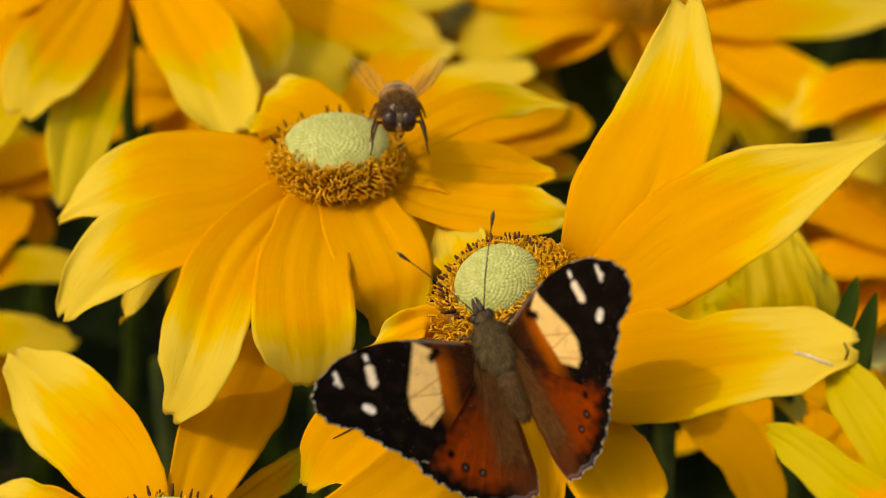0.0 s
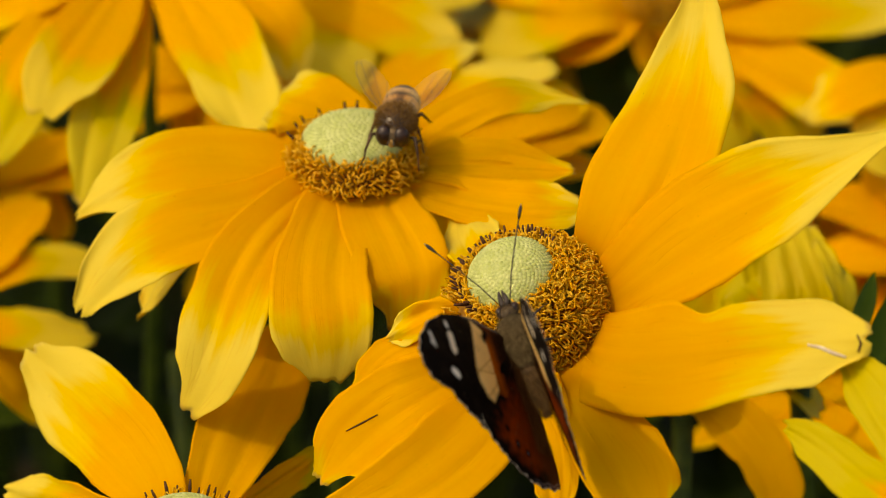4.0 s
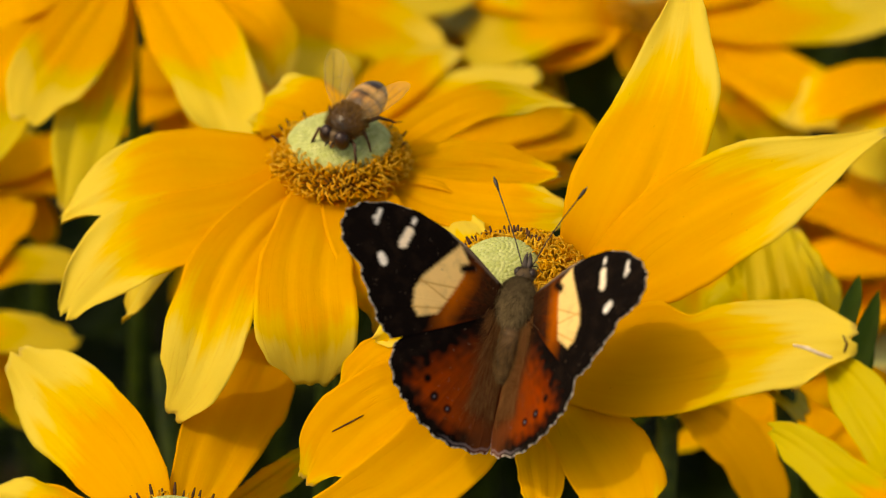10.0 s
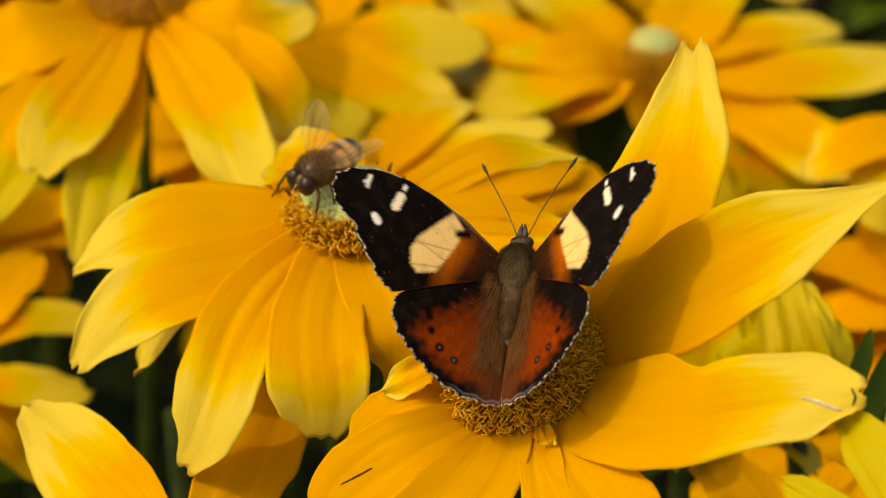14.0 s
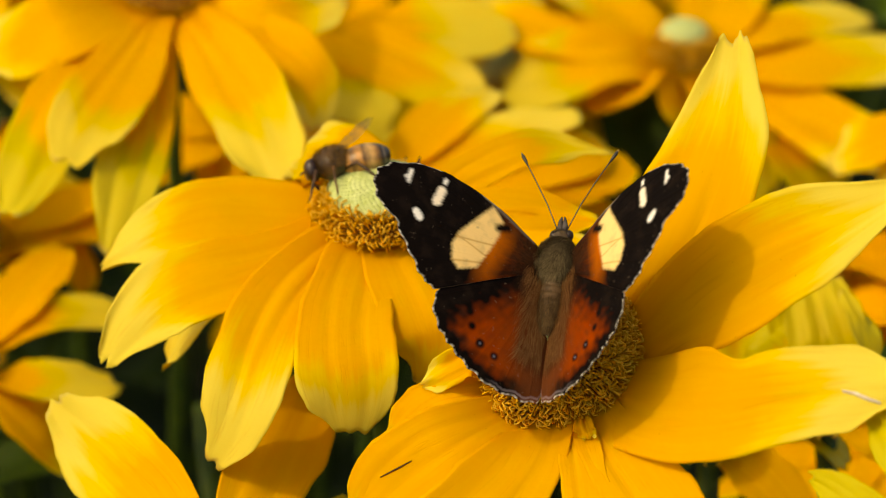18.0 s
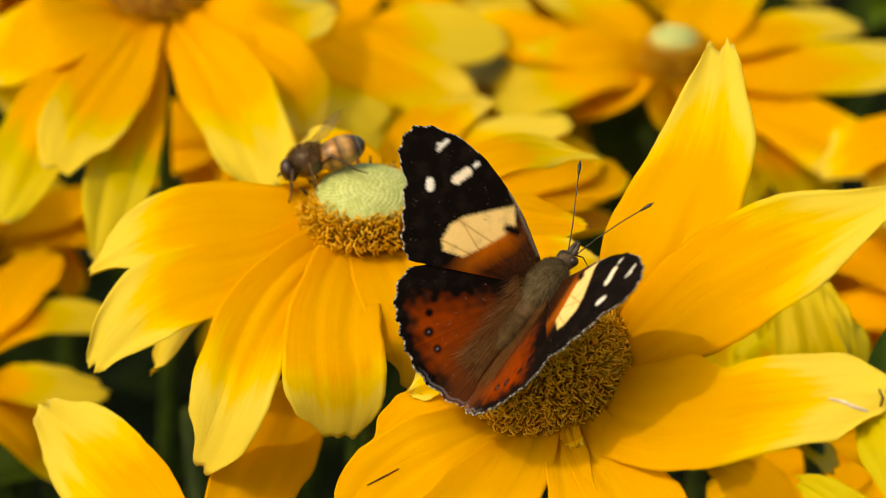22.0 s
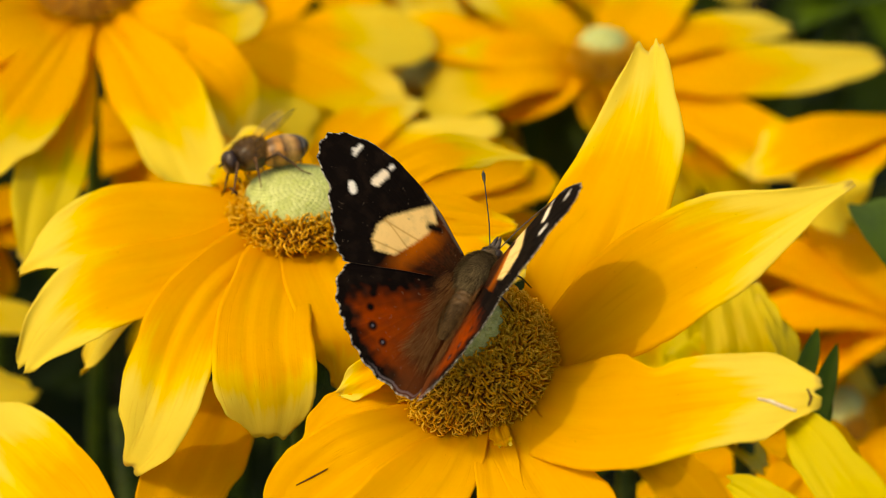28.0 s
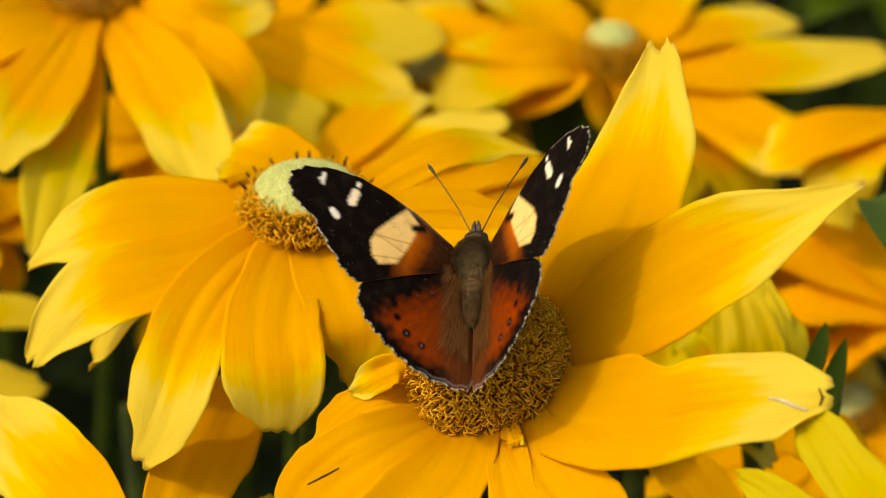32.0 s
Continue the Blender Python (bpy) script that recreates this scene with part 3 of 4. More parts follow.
petal(flower_g, (-8.6, -9.0, -10.0), (-13.1, -10.9, -20.0), 13)
# flower_h
flower_h = flower_head(pose(-0.0164, 0.0888, 0.5638, -0.0, 0.0), 6.0, 3.0, 8.5, 120, 0, LABEL_E)
petal(flower_h, (20.0, 9.6, 1.0), (39.5, 16.6, 3.0), 13, pale=0.62)
petal(flower_h, (27.0, 4.1, -4.0), (45.8, 7.4, -7.0), 18, pale=0.03)
petal(flower_h, (32.1, 7.8, -2.0), (43.1, 19.1, -3.0), 14, pale=0.03)
petal(flower_h, (34.7, 8.3, -4.0), (48.7, 16.9, -7.0), 17, pale=0.03)
petal(flower_h, (28.1, 3.8, -9.0), (47.5, 8.8, -13.0), 16, pale=0.03)
petal(flower_h, (13.9, 16.3, 2.0), (24.2, 28.3, 2.0), 12, pale=0.43)
petal(flower_h, (-10.4, 12.5, 0.0), (-20.1, 24.2, -4.0), 12)
# flower_i
flower_i = flower_head(pose(0.0604, 0.0299, 0.5558, 5.7, -5.7), 6.0, 3.0, 8.5, 120, 0, LABEL_E)
petal(flower_i, (-2.0, 7.4, 4.0), (-2.5, 17.2, 8.0), 6.5, pale=1.00, green=0.85, crease=.85)
petal(flower_i, (1.8, 7.9, 5.0), (0.6, 19.4, 9.0), 6.5, pale=1.00, green=0.85, crease=.85)
petal(flower_i, (5.2, 5.3, 6.0), (2.9, 18.0, 10.0), 6.5, pale=1.00, green=0.85, crease=.85)
petal(flower_i, (8.4, 2.3, 5.0), (5.3, 13.9, 9.0), 6.5, pale=1.00, green=0.85, crease=.85)
petal(flower_i, (-8.0, 11.7, 2.0), (-12.4, 13.7, -2.0), 8, pale=1.00, green=1.00, crease=1.4)
petal(flower_i, (-5.0, 13.7, 2.0), (-6.5, 17.0, 5.0), 5, pale=1.00, green=1.00, crease=1.2)
petal(flower_i, (10.7, -15.0, -0.0), (18.4, -18.9, -6.0), 12)
# flower_j
flower_j = flower_head(pose(0.1025, 0.0902, 0.5363, -0.0, 0.0), 6.0, 3.0, 8.5, 120, 0, LABEL_E)
petal(flower_j, (-23.6, 19.7, -2.0), (-33.8, 34.6, -7.0), 14)
petal(flower_j, (-25.6, 7.4, -5.0), (-37.5, 10.0, -12.0), 15)
petal(flower_j, (-20.7, 0.1, -12.0), (-28.8, -3.3, -22.0), 14)
petal(flower_j, (-13.3, 20.4, 0.0), (-20.0, 36.6, -2.0), 13)
petal(flower_j, (-16.7, 0.7, -10.0), (-17.7, 3.7, -24.0), 13)
# flower_k
flower_k = flower_head(pose(-0.0887, 0.0691, 0.5396, -0.0, 0.0), 6.0, 3.0, 8.5, 120, 0, LABEL_E)
petal(flower_k, (16.8, -2.3, -5.0), (29.5, 1.3, -9.0), 11, pale=0.80, green=.5)
petal(flower_k, (15.9, -7.0, -12.0), (21.3, -6.2, -22.0), 14, pale=0.37)
petal(flower_k, (18.5, 15.9, -2.0), (34.0, 15.7, -6.0), 11, pale=0.80, green=.6)
petal(flower_k, (11.0, 21.5, 0.0), (17.0, 35.7, 0.0), 12)
# flower_l
flower_l = flower_head(pose(0.0416, 0.025, 0.5534, -5.7, 0.0), 6.0, 3.0, 8.5, 120, 0, LABEL_E)
ray(flower_l, (7.6, -6.2, -7.0), (13.2, -10.8, -12.2), (15.9, -13.6, -22.8), (4.5, 4.3, 4.1, 2.2), pale=.0, claw=.8, face=(-.2, -.75, .6), fold=.8)
petal(flower_l, (15.5, 5.8, -5.0), (24.2, 5.0, -12.0), 12, pale=0.37)
petal(flower_l, (-10.0, 3.4, -8.0), (-13.6, 2.2, -18.0), 12)
# flower_m
flower_m = flower_head(pose(-0.0369, 0.1428, 0.5474, -0.0, 0.0), 6.0, 3.0, 8.5, 120, 0, LABEL_E)
petal(flower_m, (-15.7, -9.4, -4.0), (-23.3, -10.7, -10.0), 13)
petal(flower_m, (-0.9, -8.0, -6.0), (5.4, -7.9, -14.0), 13)
petal(flower_m, (-9.4, -10.3, -9.0), (-12.0, -8.2, -20.0), 13)
petal(flower_m, (3.2, -0.8, -2.0), (14.9, 2.1, -6.0), 13, pale=0.19)
petal(flower_m, (-18.4, 1.5, -2.0), (-30.9, 9.3, -5.0), 13)
# flower_o
flower_o = flower_head(pose(0.1052, 0.1278, 0.5614, -0.0, 0.0), 6.0, 3.0, 8.5, 120, 0, LABEL_E)
petal(flower_o, (-21.6, -21.6, -6.0), (-18.9, -25.8, -16.0), 15, pale=0.80, green=.5)
petal(flower_o, (-27.3, -15.3, -3.0), (-37.3, -14.3, -10.0), 14, pale=0.37)
# flower_n
flower_n = flower_head(pose(-0.0914, 0.1147, 0.5387, -0.0, 0.0), 6.0, 3.0, 8.5, 120, 0, LABEL_E)
petal(flower_n, (18.6, 0.3, -5.0), (22.6, -3.0, -14.0), 14)
petal(flower_n, (10.1, -0.8, -8.0), (8.7, -2.5, -18.0), 14)
petal(flower_n, (23.4, 7.0, -4.0), (33.6, 9.4, -9.0), 14)
petal(flower_n, (19.9, 12.1, -2.0), (29.6, 24.0, -5.0), 12)
petal(flower_n, (4.9, 0.3, -5.0), (-3.3, 3.2, -14.0), 14)


def bed_flower(x, y, z, lean, turn, petals, length, droop, pale):
    """A whole flower of the bed behind: a ring of drooping petals round its cone."""
    f = flower_head(pose(x, y, z, lean, 0, turn), 6.5, 3.2, 9.0, 140, 0, LABEL_E)
    for i in range(petals):
        a = 2 * math.pi * (i + rng.uniform(-0.25, 0.25)) / petals
        ln = length * rng.uniform(0.85, 1.1)
        dr = droop * rng.uniform(0.6, 1.4)
        b = a + rng.uniform(-0.2, 0.2)
        mid = Vector((math.cos(a), math.sin(a), 0)) * ln * 0.55 + Vector((0, 0, -dr * 0.3))
        tip = Vector((math.cos(b), math.sin(b), 0)) * ln + Vector((0, 0, -dr))
        petal(f, mid, tip, rng.uniform(13, 17), pale=max(0, min(1, pale + rng.uniform(-0.35, 0.35))), green=rng.uniform(0, 0.6), end=rng.uniform(0.3, 0.6))
    return f


bed_flower(-0.007, 0.198, 0.563, -5, 37, 12, 37, 17, 0.42)
bed_flower(0.017, 0.208, 0.560, 7, 30, 12, 40, 13, 0.35)
bed_flower(-0.013, 0.153, 0.526, 7, 0, 11, 38, 20, 0.28)
bed_flower(0.065, 0.120, 0.527, -5, 12, 12, 39, 20, 0.28)
bed_flower(-0.096, 0.202, 0.549, 5, 30, 11, 41, 14, 0.42)
bed_flower(-0.083, 0.210, 0.563, -5, 40, 10, 42, 20, 0.35)
bed_flower(-0.053, 0.228, 0.555, 0, 47, 10, 41, 13, 0.35)
bed_flower(0.083, 0.090, 0.515, -7, 48, 12, 36, 16, 0.14)
bed_flower(-0.104, 0.157, 0.532, -12, 52, 11, 39, 21, 0.42)
bed_flower(0.010, 0.213, 0.520, 4, 20, 12, 38, 16, 0.3)
bed_flower(-0.017, 0.209, 0.521, -4, 70, 12, 38, 18, 0.3)
bed_flower(0.044, 0.223, 0.562, 0, 45, 11, 39, 21, 0.35)



# ---- greenery and soil ----
ground_v, ground_f = [], []
radii = [0.0, 0.1, 0.2, 0.3, 0.45, 0.6, 0.8, 1.1, 1.6, 2.5, 5, 12, 40, 150, 600, 2500]
for i, r in enumerate(radii):
    for k in range(48):
        a = 2 * math.pi * k / 48
        p = Vector((r * math.cos(a), r * math.sin(a), 0))
        p.z = noise.noise(p * 9) * 0.012 + noise.noise(p * 2.3) * 0.02 if r < 6 else noise.noise(p * 0.02) * 0.3
        ground_v.append(p)
for i in range(len(radii) - 1):
    for k in range(48):
        ground_f.append((i * 48 + k, (i + 1) * 48 + k, (i + 1) * 48 + (k + 1) % 48, i * 48 + (k + 1) % 48))
ground = new("ground", mesh_from("ground", ground_v, ground_f, SOIL))
tagged(ground, "dark garden soil under the flowers", "soil", kind="structure")


def leaf(base, heading, length, width, droop):
    """Verts and faces of one lance-shaped leaf with a channelled midrib."""
    vs, fs = [], []
    h = Vector((math.cos(heading), math.sin(heading), 0))
    s = Vector((-math.sin(heading), math.cos(heading), 0))
    for i in range(9):
        v = i / 8
        p = Vector(base) + h * length * v * (1 - 0.2 * v) + Vector((0, 0, length * (0.55 * v - droop * v * v)))
        w = width * 0.5 * math.sin(math.pi * min(1, 0.06 + v * 0.94) ** 0.85)
        for u in (-1, -0.5, 0, 0.5, 1):
            vs.append(p + s * w * u + Vector((0, 0, abs(u) * w * 0.35)))
    for i in range(8):
        for j in range(4):
            fs.append((i * 5 + j, i * 5 + j + 1, (i + 1) * 5 + j + 1, (i + 1) * 5 + j))
    return vs, fs


def lance(a, b, width):
    """Verts and faces of one narrow upright leaf from its base to its point."""
    vs, fs = [], []
    side = (b - a).cross(Vector((0.1, -0.8, 0.5))).normalized()
    n = side.cross(b - a).normalized()
    for i in range(9):
        v = i / 8
        p = a.lerp(b, v) + n * math.sin(v * 2.2) * (b - a).length * 0.08
        w = width * 0.5 * math.sin(math.pi * (0.25 + 0.74 * v)) ** 0.8
        for u in (-1, -0.5, 0, 0.5, 1):
            vs.append(p + side * w * u + n * abs(u) * w * 0.4)
    for i in range(8):
        for j in range(4):
            fs.append((i * 5 + j, i * 5 + j + 1, (i + 1) * 5 + j + 1, (i + 1) * 5 + j))
    return vs, fs


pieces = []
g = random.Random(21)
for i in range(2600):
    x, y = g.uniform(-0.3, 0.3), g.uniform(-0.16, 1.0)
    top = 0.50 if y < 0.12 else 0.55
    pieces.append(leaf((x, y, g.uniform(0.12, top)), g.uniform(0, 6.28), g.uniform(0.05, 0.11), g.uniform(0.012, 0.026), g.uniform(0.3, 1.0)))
# these fill the gaps; their dark colour carries the shade there
foliage = new("foliage", mesh_from("foliage", *gather(pieces), LEAF_SHADED))
tagged(foliage, "dense green lance-shaped leaves below the flowers, shade darkened into their colour", "leaves", kind="stuff")
# a few broad leaves that reach up between the flower heads
pieces = []
for x, y, z, a, ln in ((0.125, 0.21, 0.55, 3.6, 0.08), (0.12, 0.11, 0.545, 1.5, 0.09), (0.13, 0.34, 0.475, 2.6, 0.11), (0.095, 0.31, 0.48, 0.3, 0.10), (0.12, 0.29, 0.485, 1.5, 0.10), (0.10, 0.335, 0.475, 5.6, 0.10), (0.14, 0.25, 0.575, 1.2, 0.10), (0.165, 0.24, 0.56, 2.0, 0.09), (0.10, 0.03, 0.57, 1.2, 0.05), (0.092, 0.02, 0.575, 1.9, 0.045), (0.080, 0.212, 0.527, 0.35, 0.05), (0.084, 0.218, 0.518, 0.9, 0.05), (0.086, 0.222, 0.533, 6.1, 0.045)):
    pieces.append(leaf((x, y, z), a, ln, ln * 0.34, 0.5))
for a, b, w in (((0.0680, 0.0029, 0.5626), (0.0741, 0.0177, 0.5720), 0.0042), ((0.0671, 0.0070, 0.5695), (0.0710, 0.0190, 0.5741), 0.0034), ((0.0691, 0.0024, 0.5618), (0.0732, 0.0138, 0.5653), 0.0030)):
    pieces.append(lance(Vector(a), Vector(b), w))
tagged(new("broad_leaves", mesh_from("broad_leaves", *gather(pieces), LEAF_BROAD)), "broad mid-green leaves reaching up between the flowers", "leaves", kind="stuff")
stalks = []
for i in range(60):
    x, y = g.uniform(-0.3, 0.3), g.uniform(-0.05, 0.55)
    top = Vector((x + g.uniform(-0.03, 0.03), y + g.uniform(-0.03, 0.03), g.uniform(0.45, 0.55)))
    stalks.append(tube([(x, y, -0.01), Vector((x, y, 0)).lerp(top, 0.5) + Vector((0.005, 0, 0)), top], [0.0025, 0.002, 0.0016], 6))
tagged(new("stalks", mesh_from("stalks", *gather(stalks), STEM)), "green flower stalks in the bed", "stems", kind="stuff")


# ---- butterfly ----
def smooth_outline(points, per):
    pts = [Vector((*p, 0)) for p in points]
    out = []
    for i in range(len(pts) - 1):
        p0, p1, p2, p3 = pts[max(i - 1, 0)], pts[i], pts[i + 1], pts[min(i + 2, len(pts) - 1)]
        for k in range(per):
            t = k / per
            out.append(0.5 * ((2 * p1) + (p2 - p0) * t + (2 * p0 - 5 * p1 + 4 * p2 - p3) * t * t + (3 * p1 - p0 - 3 * p2 + p3) * t ** 3))
    out.append(pts[-1])
    return out


def inside(poly, x, y):
    """How far a point lies inside a polygon (negative outside)."""
    best, odd = 1e9, False
    for (ax, ay), (bx, by) in zip(poly, poly[1:] + poly[:1]):
        dx, dy = bx - ax, by - ay
        t = max(0, min(1, ((x - ax) * dx + (y - ay) * dy) / (dx * dx + dy * dy)))
        best = min(best, math.hypot(x - ax - t * dx, y - ay - t * dy))
        if (ay > y) != (by > y) and x < (bx - ax) * (y - ay) / (by - ay) + ax:
            odd = not odd
    return best if odd else -best


def bar(x, y, a, b, r):
    dx, dy = b[0] - a[0], b[1] - a[1]
    t = max(0, min(1, ((x - a[0]) * dx + (y - a[1]) * dy) / (dx * dx + dy * dy)))
    return r - math.hypot(x - a[0] - t * dx, y - a[1] - t * dy)


def soft(d, w=0.18):
    return max(0.0, min(1.0, d / w * 0.5 + 0.5))


def blend(a, b, t):
    return tuple(p + (q - p) * t for p, q in zip(a, b))


BLACK, RUST, TAWNY, SAND, WHITE, GREYHAIR = (0.004, 0.0025, 0.002), (0.26, 0.031, 0.002), (0.032, 0.011, 0.004), (0.84, 0.58, 0.23), (0.85, 0.82, 0.74), (0.07, 0.034, 0.015)
BAND = [(9.7, 7.9), (12.1, 5.4), (15.1, 2.1), (16.2, -0.1), (16.0, -2.7), (14.8, -3.9), (11.8, -2.9), (10.0, 0.3), (8.6, 3.2), (8.0, 5.6)]


def fore_pigment(x, y, rim):
    n = noise.noise(Vector((x * 0.9, y * 0.9, 3)))
    n2 = noise.noise(Vector((x * 3.1, y * 3.1, 8)))
    c = BLACK
    # warm base, fading to black outwards
    warm = soft(9.9 - x - 0.25 * y + n * 0.8, 2.4) * soft(3.2 + 0.55 * x - y + n * 0.5, 1.2)
    ray = noise.noise(Vector((math.atan2(y, x + 0.5) * 14, 0.08 * x, 2)))
    base = blend(TAWNY, (0.34, 0.055, 0.003), soft(x - 7.4 + n * 1.5, 3.6) * soft(5.2 - y + n, 3.5))
    c = blend(c, blend(base, (0.05, 0.018, 0.006), 0.7 * soft(ray - 0.05, 0.4)), warm * (0.35 + 0.65 * soft(y + 0.9 - n * 0.7 - 0.2 * x + 0.0, 2.2)))
    c = blend(c, BLACK, 0.55 * soft(n2 - 0.12, 0.45) * soft(8.5 - x, 2.0))
    c = blend(c, BLACK, 0.8 * soft(bar(x, y, (5.6, 3.6), (6.3, 3.4), 0.6) + n2 * 0.3, 0.9))
    c = blend(c, (0.52, 0.12, 0.007), 0.85 * soft(inside(BAND, x + 1.5, y + 0.7) + 0.2, 1.6) * soft(10.8 - x - 0.2 * y, 1.5) * soft(4.6 - y + n2, 1.6))
    vein = min(abs((y - 1.9 + 0.05 * x) - 0.0) , abs(y - 0.42 * (x - 8.5) + 1.5), abs(y + 0.16 * x + 0.2))
    sand = blend(SAND, (0.55, 0.3, 0.08), 0.75 * soft(0.14 - vein, 0.12))
    c = blend(c, sand, soft(inside(BAND, x, y) + n2 * 0.18, 0.3))
    c = blend(c, BLACK, soft(bar(x, y, (7.2, 4.9), (8.7, 4.5), 0.62) + n2 * 0.25, 0.4))
    c = blend(c, (0.22, 0.17, 0.13), 0.7 * soft(bar(x, y, (2.6, 4.1), (8.9, 7.75), 0.28) + n2 * 0.2, 0.3))
    c = blend(c, (0.62, 0.50, 0.34), 0.7 * soft(bar(x, y, (8.9, 8.2), (11.5, 9.4), 0.3) + n2 * 0.15, 0.3))
    for a, b, r in (((19.3, 5.8), (18.6, 7.8), 0.66), ((18.2, 9.2), (18.0, 9.7), 0.3), ((21.9, 2.6), (22.4, 3.3), 0.6), ((24.1, 8.0), (23.7, 9.8), 0.3), ((24.5, 8.6), (24.0, 8.9), 0.25)):
        c = blend(c, blend(WHITE, SAND, 0.35 if r > 0.65 else 0.0), soft(bar(x, y, a, b, r) + n2 * 0.22, 0.22))
    return c


def fringe(c, rim, along, n):
    if rim < 0.35:
        return blend(c, (0.72, 0.68, 0.58), 0.9 * soft(noise.noise(Vector((along * 0.9, 4, 7))) - 0.02, 0.2) * soft(0.2 - rim, 0.12))
    return c


def hind_pigment(x, y, rim):
    n = noise.noise(Vector((x * 0.8, y * 0.8, 13)))
    n2 = noise.noise(Vector((x * 3.3, y * 3.3, 18)))
    c = blend(RUST, (0.31, 0.044, 0.002), soft(n, 0.8))
    ray = noise.noise(Vector((math.atan2(y, x + 0.5) * 16, 0.06 * y, 5)))
    c = blend(c, (0.13, 0.030, 0.006), 0.8 * soft(5.6 - x + n * 1.5 + n2 * 0.5, 4))
    c = blend(c, (0.08, 0.014, 0.002), 0.3 * soft(ray - 0.1, 0.6))
    c = blend(c, BLACK, soft((x - 6.0) * 0.67 + (y + 7.2) * 0.74 + n * 1.6 + 0.4, 2.6))
    c = blend(c, BLACK, 0.85 * soft(y + 5.2 + n, 1.6) * soft(x - 2.5, 2.0))
    c = blend(c, BLACK, soft(2.5 - rim + n * 0.9, 1.2) * soft(x - 1.0, 1.5))
    c = blend(c, GREYHAIR, 0.5 * soft(2.6 - x + 0.06 * (y + 10) + n2 * 0.8, 2.4))
    for a, r in (((9.2, -15.3), 0.72), ((6.6, -16.5), 0.62), ((10.9, -13.0), 0.6), ((11.6, -10.9), 0.55)):
        c = blend(c, BLACK, soft(bar(x, y, a, (a[0] + 0.01, a[1]), r), 0.25))
    for a in ((9.2, -15.3), (6.6, -16.5)):
        c = blend(c, (0.16, 0.15, 0.22), soft(bar(x, y, a, (a[0] + 0.01, a[1]), 0.16), 0.15))
    c = blend(c, (0.30, 0.26, 0.30), 0.5 * soft(0.14 - abs(rim - 0.7), 0.15) * soft(5.5 - x, 2) * soft(-16 - y, 1))
    return c


def wing_mesh(name, root, outline, pigment, mirror):
    """A thin camber of membrane with raised veins, in mm about its root; both faces carry pigment."""
    edge = smooth_outline(outline, 20)
    origin = Vector((*root, 0))
    spokes, steps = len(edge), 104
    poly = [(p.x, p.y) for p in edge[::4]]
    vs, cols, low, lowc = [], [], [], []
    for i, e in enumerate(edge):
        scallop = (0.2 * math.sin(i * 0.3 + 1.2 * math.sin(i * 0.043)) + 0.14 * noise.noise(Vector((i * 0.35, 2, 3)))) if 0.18 < i / spokes < 0.9 else 0.0
        e = e + (e - origin).normalized() * scallop
        for k in range(steps + 1):
            f = 1 - (1 - k / steps) ** 1.35
            p = origin.lerp(e, f)
            rim = (1 - f) * (e - origin).length if 0.2 < i / spokes < 0.92 else 5.0
            ridge = max(0, math.cos(i * 2 * math.pi / 19 + 0.8 * math.sin(i * 0.11))) ** 10 * 0.045 * f
            camber = 0.45 * math.sin(math.pi * f) - 0.0012 * p.x * p.x + 0.15 * noise.noise(p * 0.25)
            x = -p.x if mirror else p.x
            vs.append(Vector((x, p.y, camber + ridge)) * MM)
            low.append(Vector((x, p.y, camber - 0.11)) * MM)
            c = pigment(p.x, p.y, rim)
            cols.append(fringe(c, rim, i * 0.25, noise.noise(p)))
            m = noise.noise(p * 0.9) * 0.5 + 0.5
            lowc.append(blend((0.06, 0.04, 0.028), (0.22, 0.16, 0.11), m))
    top_n = len(vs)
    k1 = steps + 1
    fs = []
    for i in range(spokes - 1):
        for k in range(steps):
            q = (i * k1 + k, (i + 1) * k1 + k, (i + 1) * k1 + k + 1, i * k1 + k + 1)
            if mirror:
                q = q[::-1]
            fs.append(q[::-1])
            fs.append(tuple(z + top_n for z in q))
        a, b = i * k1 + steps, (i + 1) * k1 + steps
        fs.append((a, b, b + top_n, a + top_n))
    me = mesh_from(name, vs + low, fs, WING)
    layer = me.color_attributes.new("pigment", "FLOAT_COLOR", "POINT")
    layer.data.foreach_set("color", [c for col in cols + lowc for c in (*col, 1.0)])
    return me


FORE = [(1.0, 3.0), (2.6, 4.3), (8.5, 7.9), (14.9, 10.3), (20.0, 11.3), (24.2, 11.0), (27.6, 9.8), (29.3, 8.0), (29.2, 5.4), (28.0, 3.3), (25.6, 1.4), (24.2, -1.0), (22.6, -3.4), (21.1, -5.8), (19.6, -7.2), (17.7, -7.9), (13.0, -5.0), (6.5, -2.6), (0.5, -1.6)]
HIND = [(0.8, -0.6), (6.0, -2.0), (12.0, -5.0), (16.4, -8.4), (17.5, -11.0), (16.9, -13.4), (15.4, -15.6), (13.6, -17.2), (11.5, -18.8), (9.0, -20.2), (6.3, -21.3), (3.4, -21.6), (0.4, -21.6), (-1.8, -20.9), (-2.6, -17.5), (-2.3, -11.6), (-1.2, -5.0)]

butterfly = thing("butterfly", pose(0, 0, 0.6), "black, rust and cream butterfly feeding with spread wings", "butterfly")
forewing_l = part("forewing", wing_mesh("forewing", (0, 0), FORE, fore_pigment, True), butterfly, "black forewing with cream band and white spots")
forewing_r = part("forewing", wing_mesh("forewing", (0, 0), FORE, fore_pigment, False), butterfly, "black forewing with cream band and white spots")
hindwing_l = part("hindwing", wing_mesh("hindwing", (0, -1), HIND, hind_pigment, True), butterfly, "rust-red hindwing with black margin and eyespots")
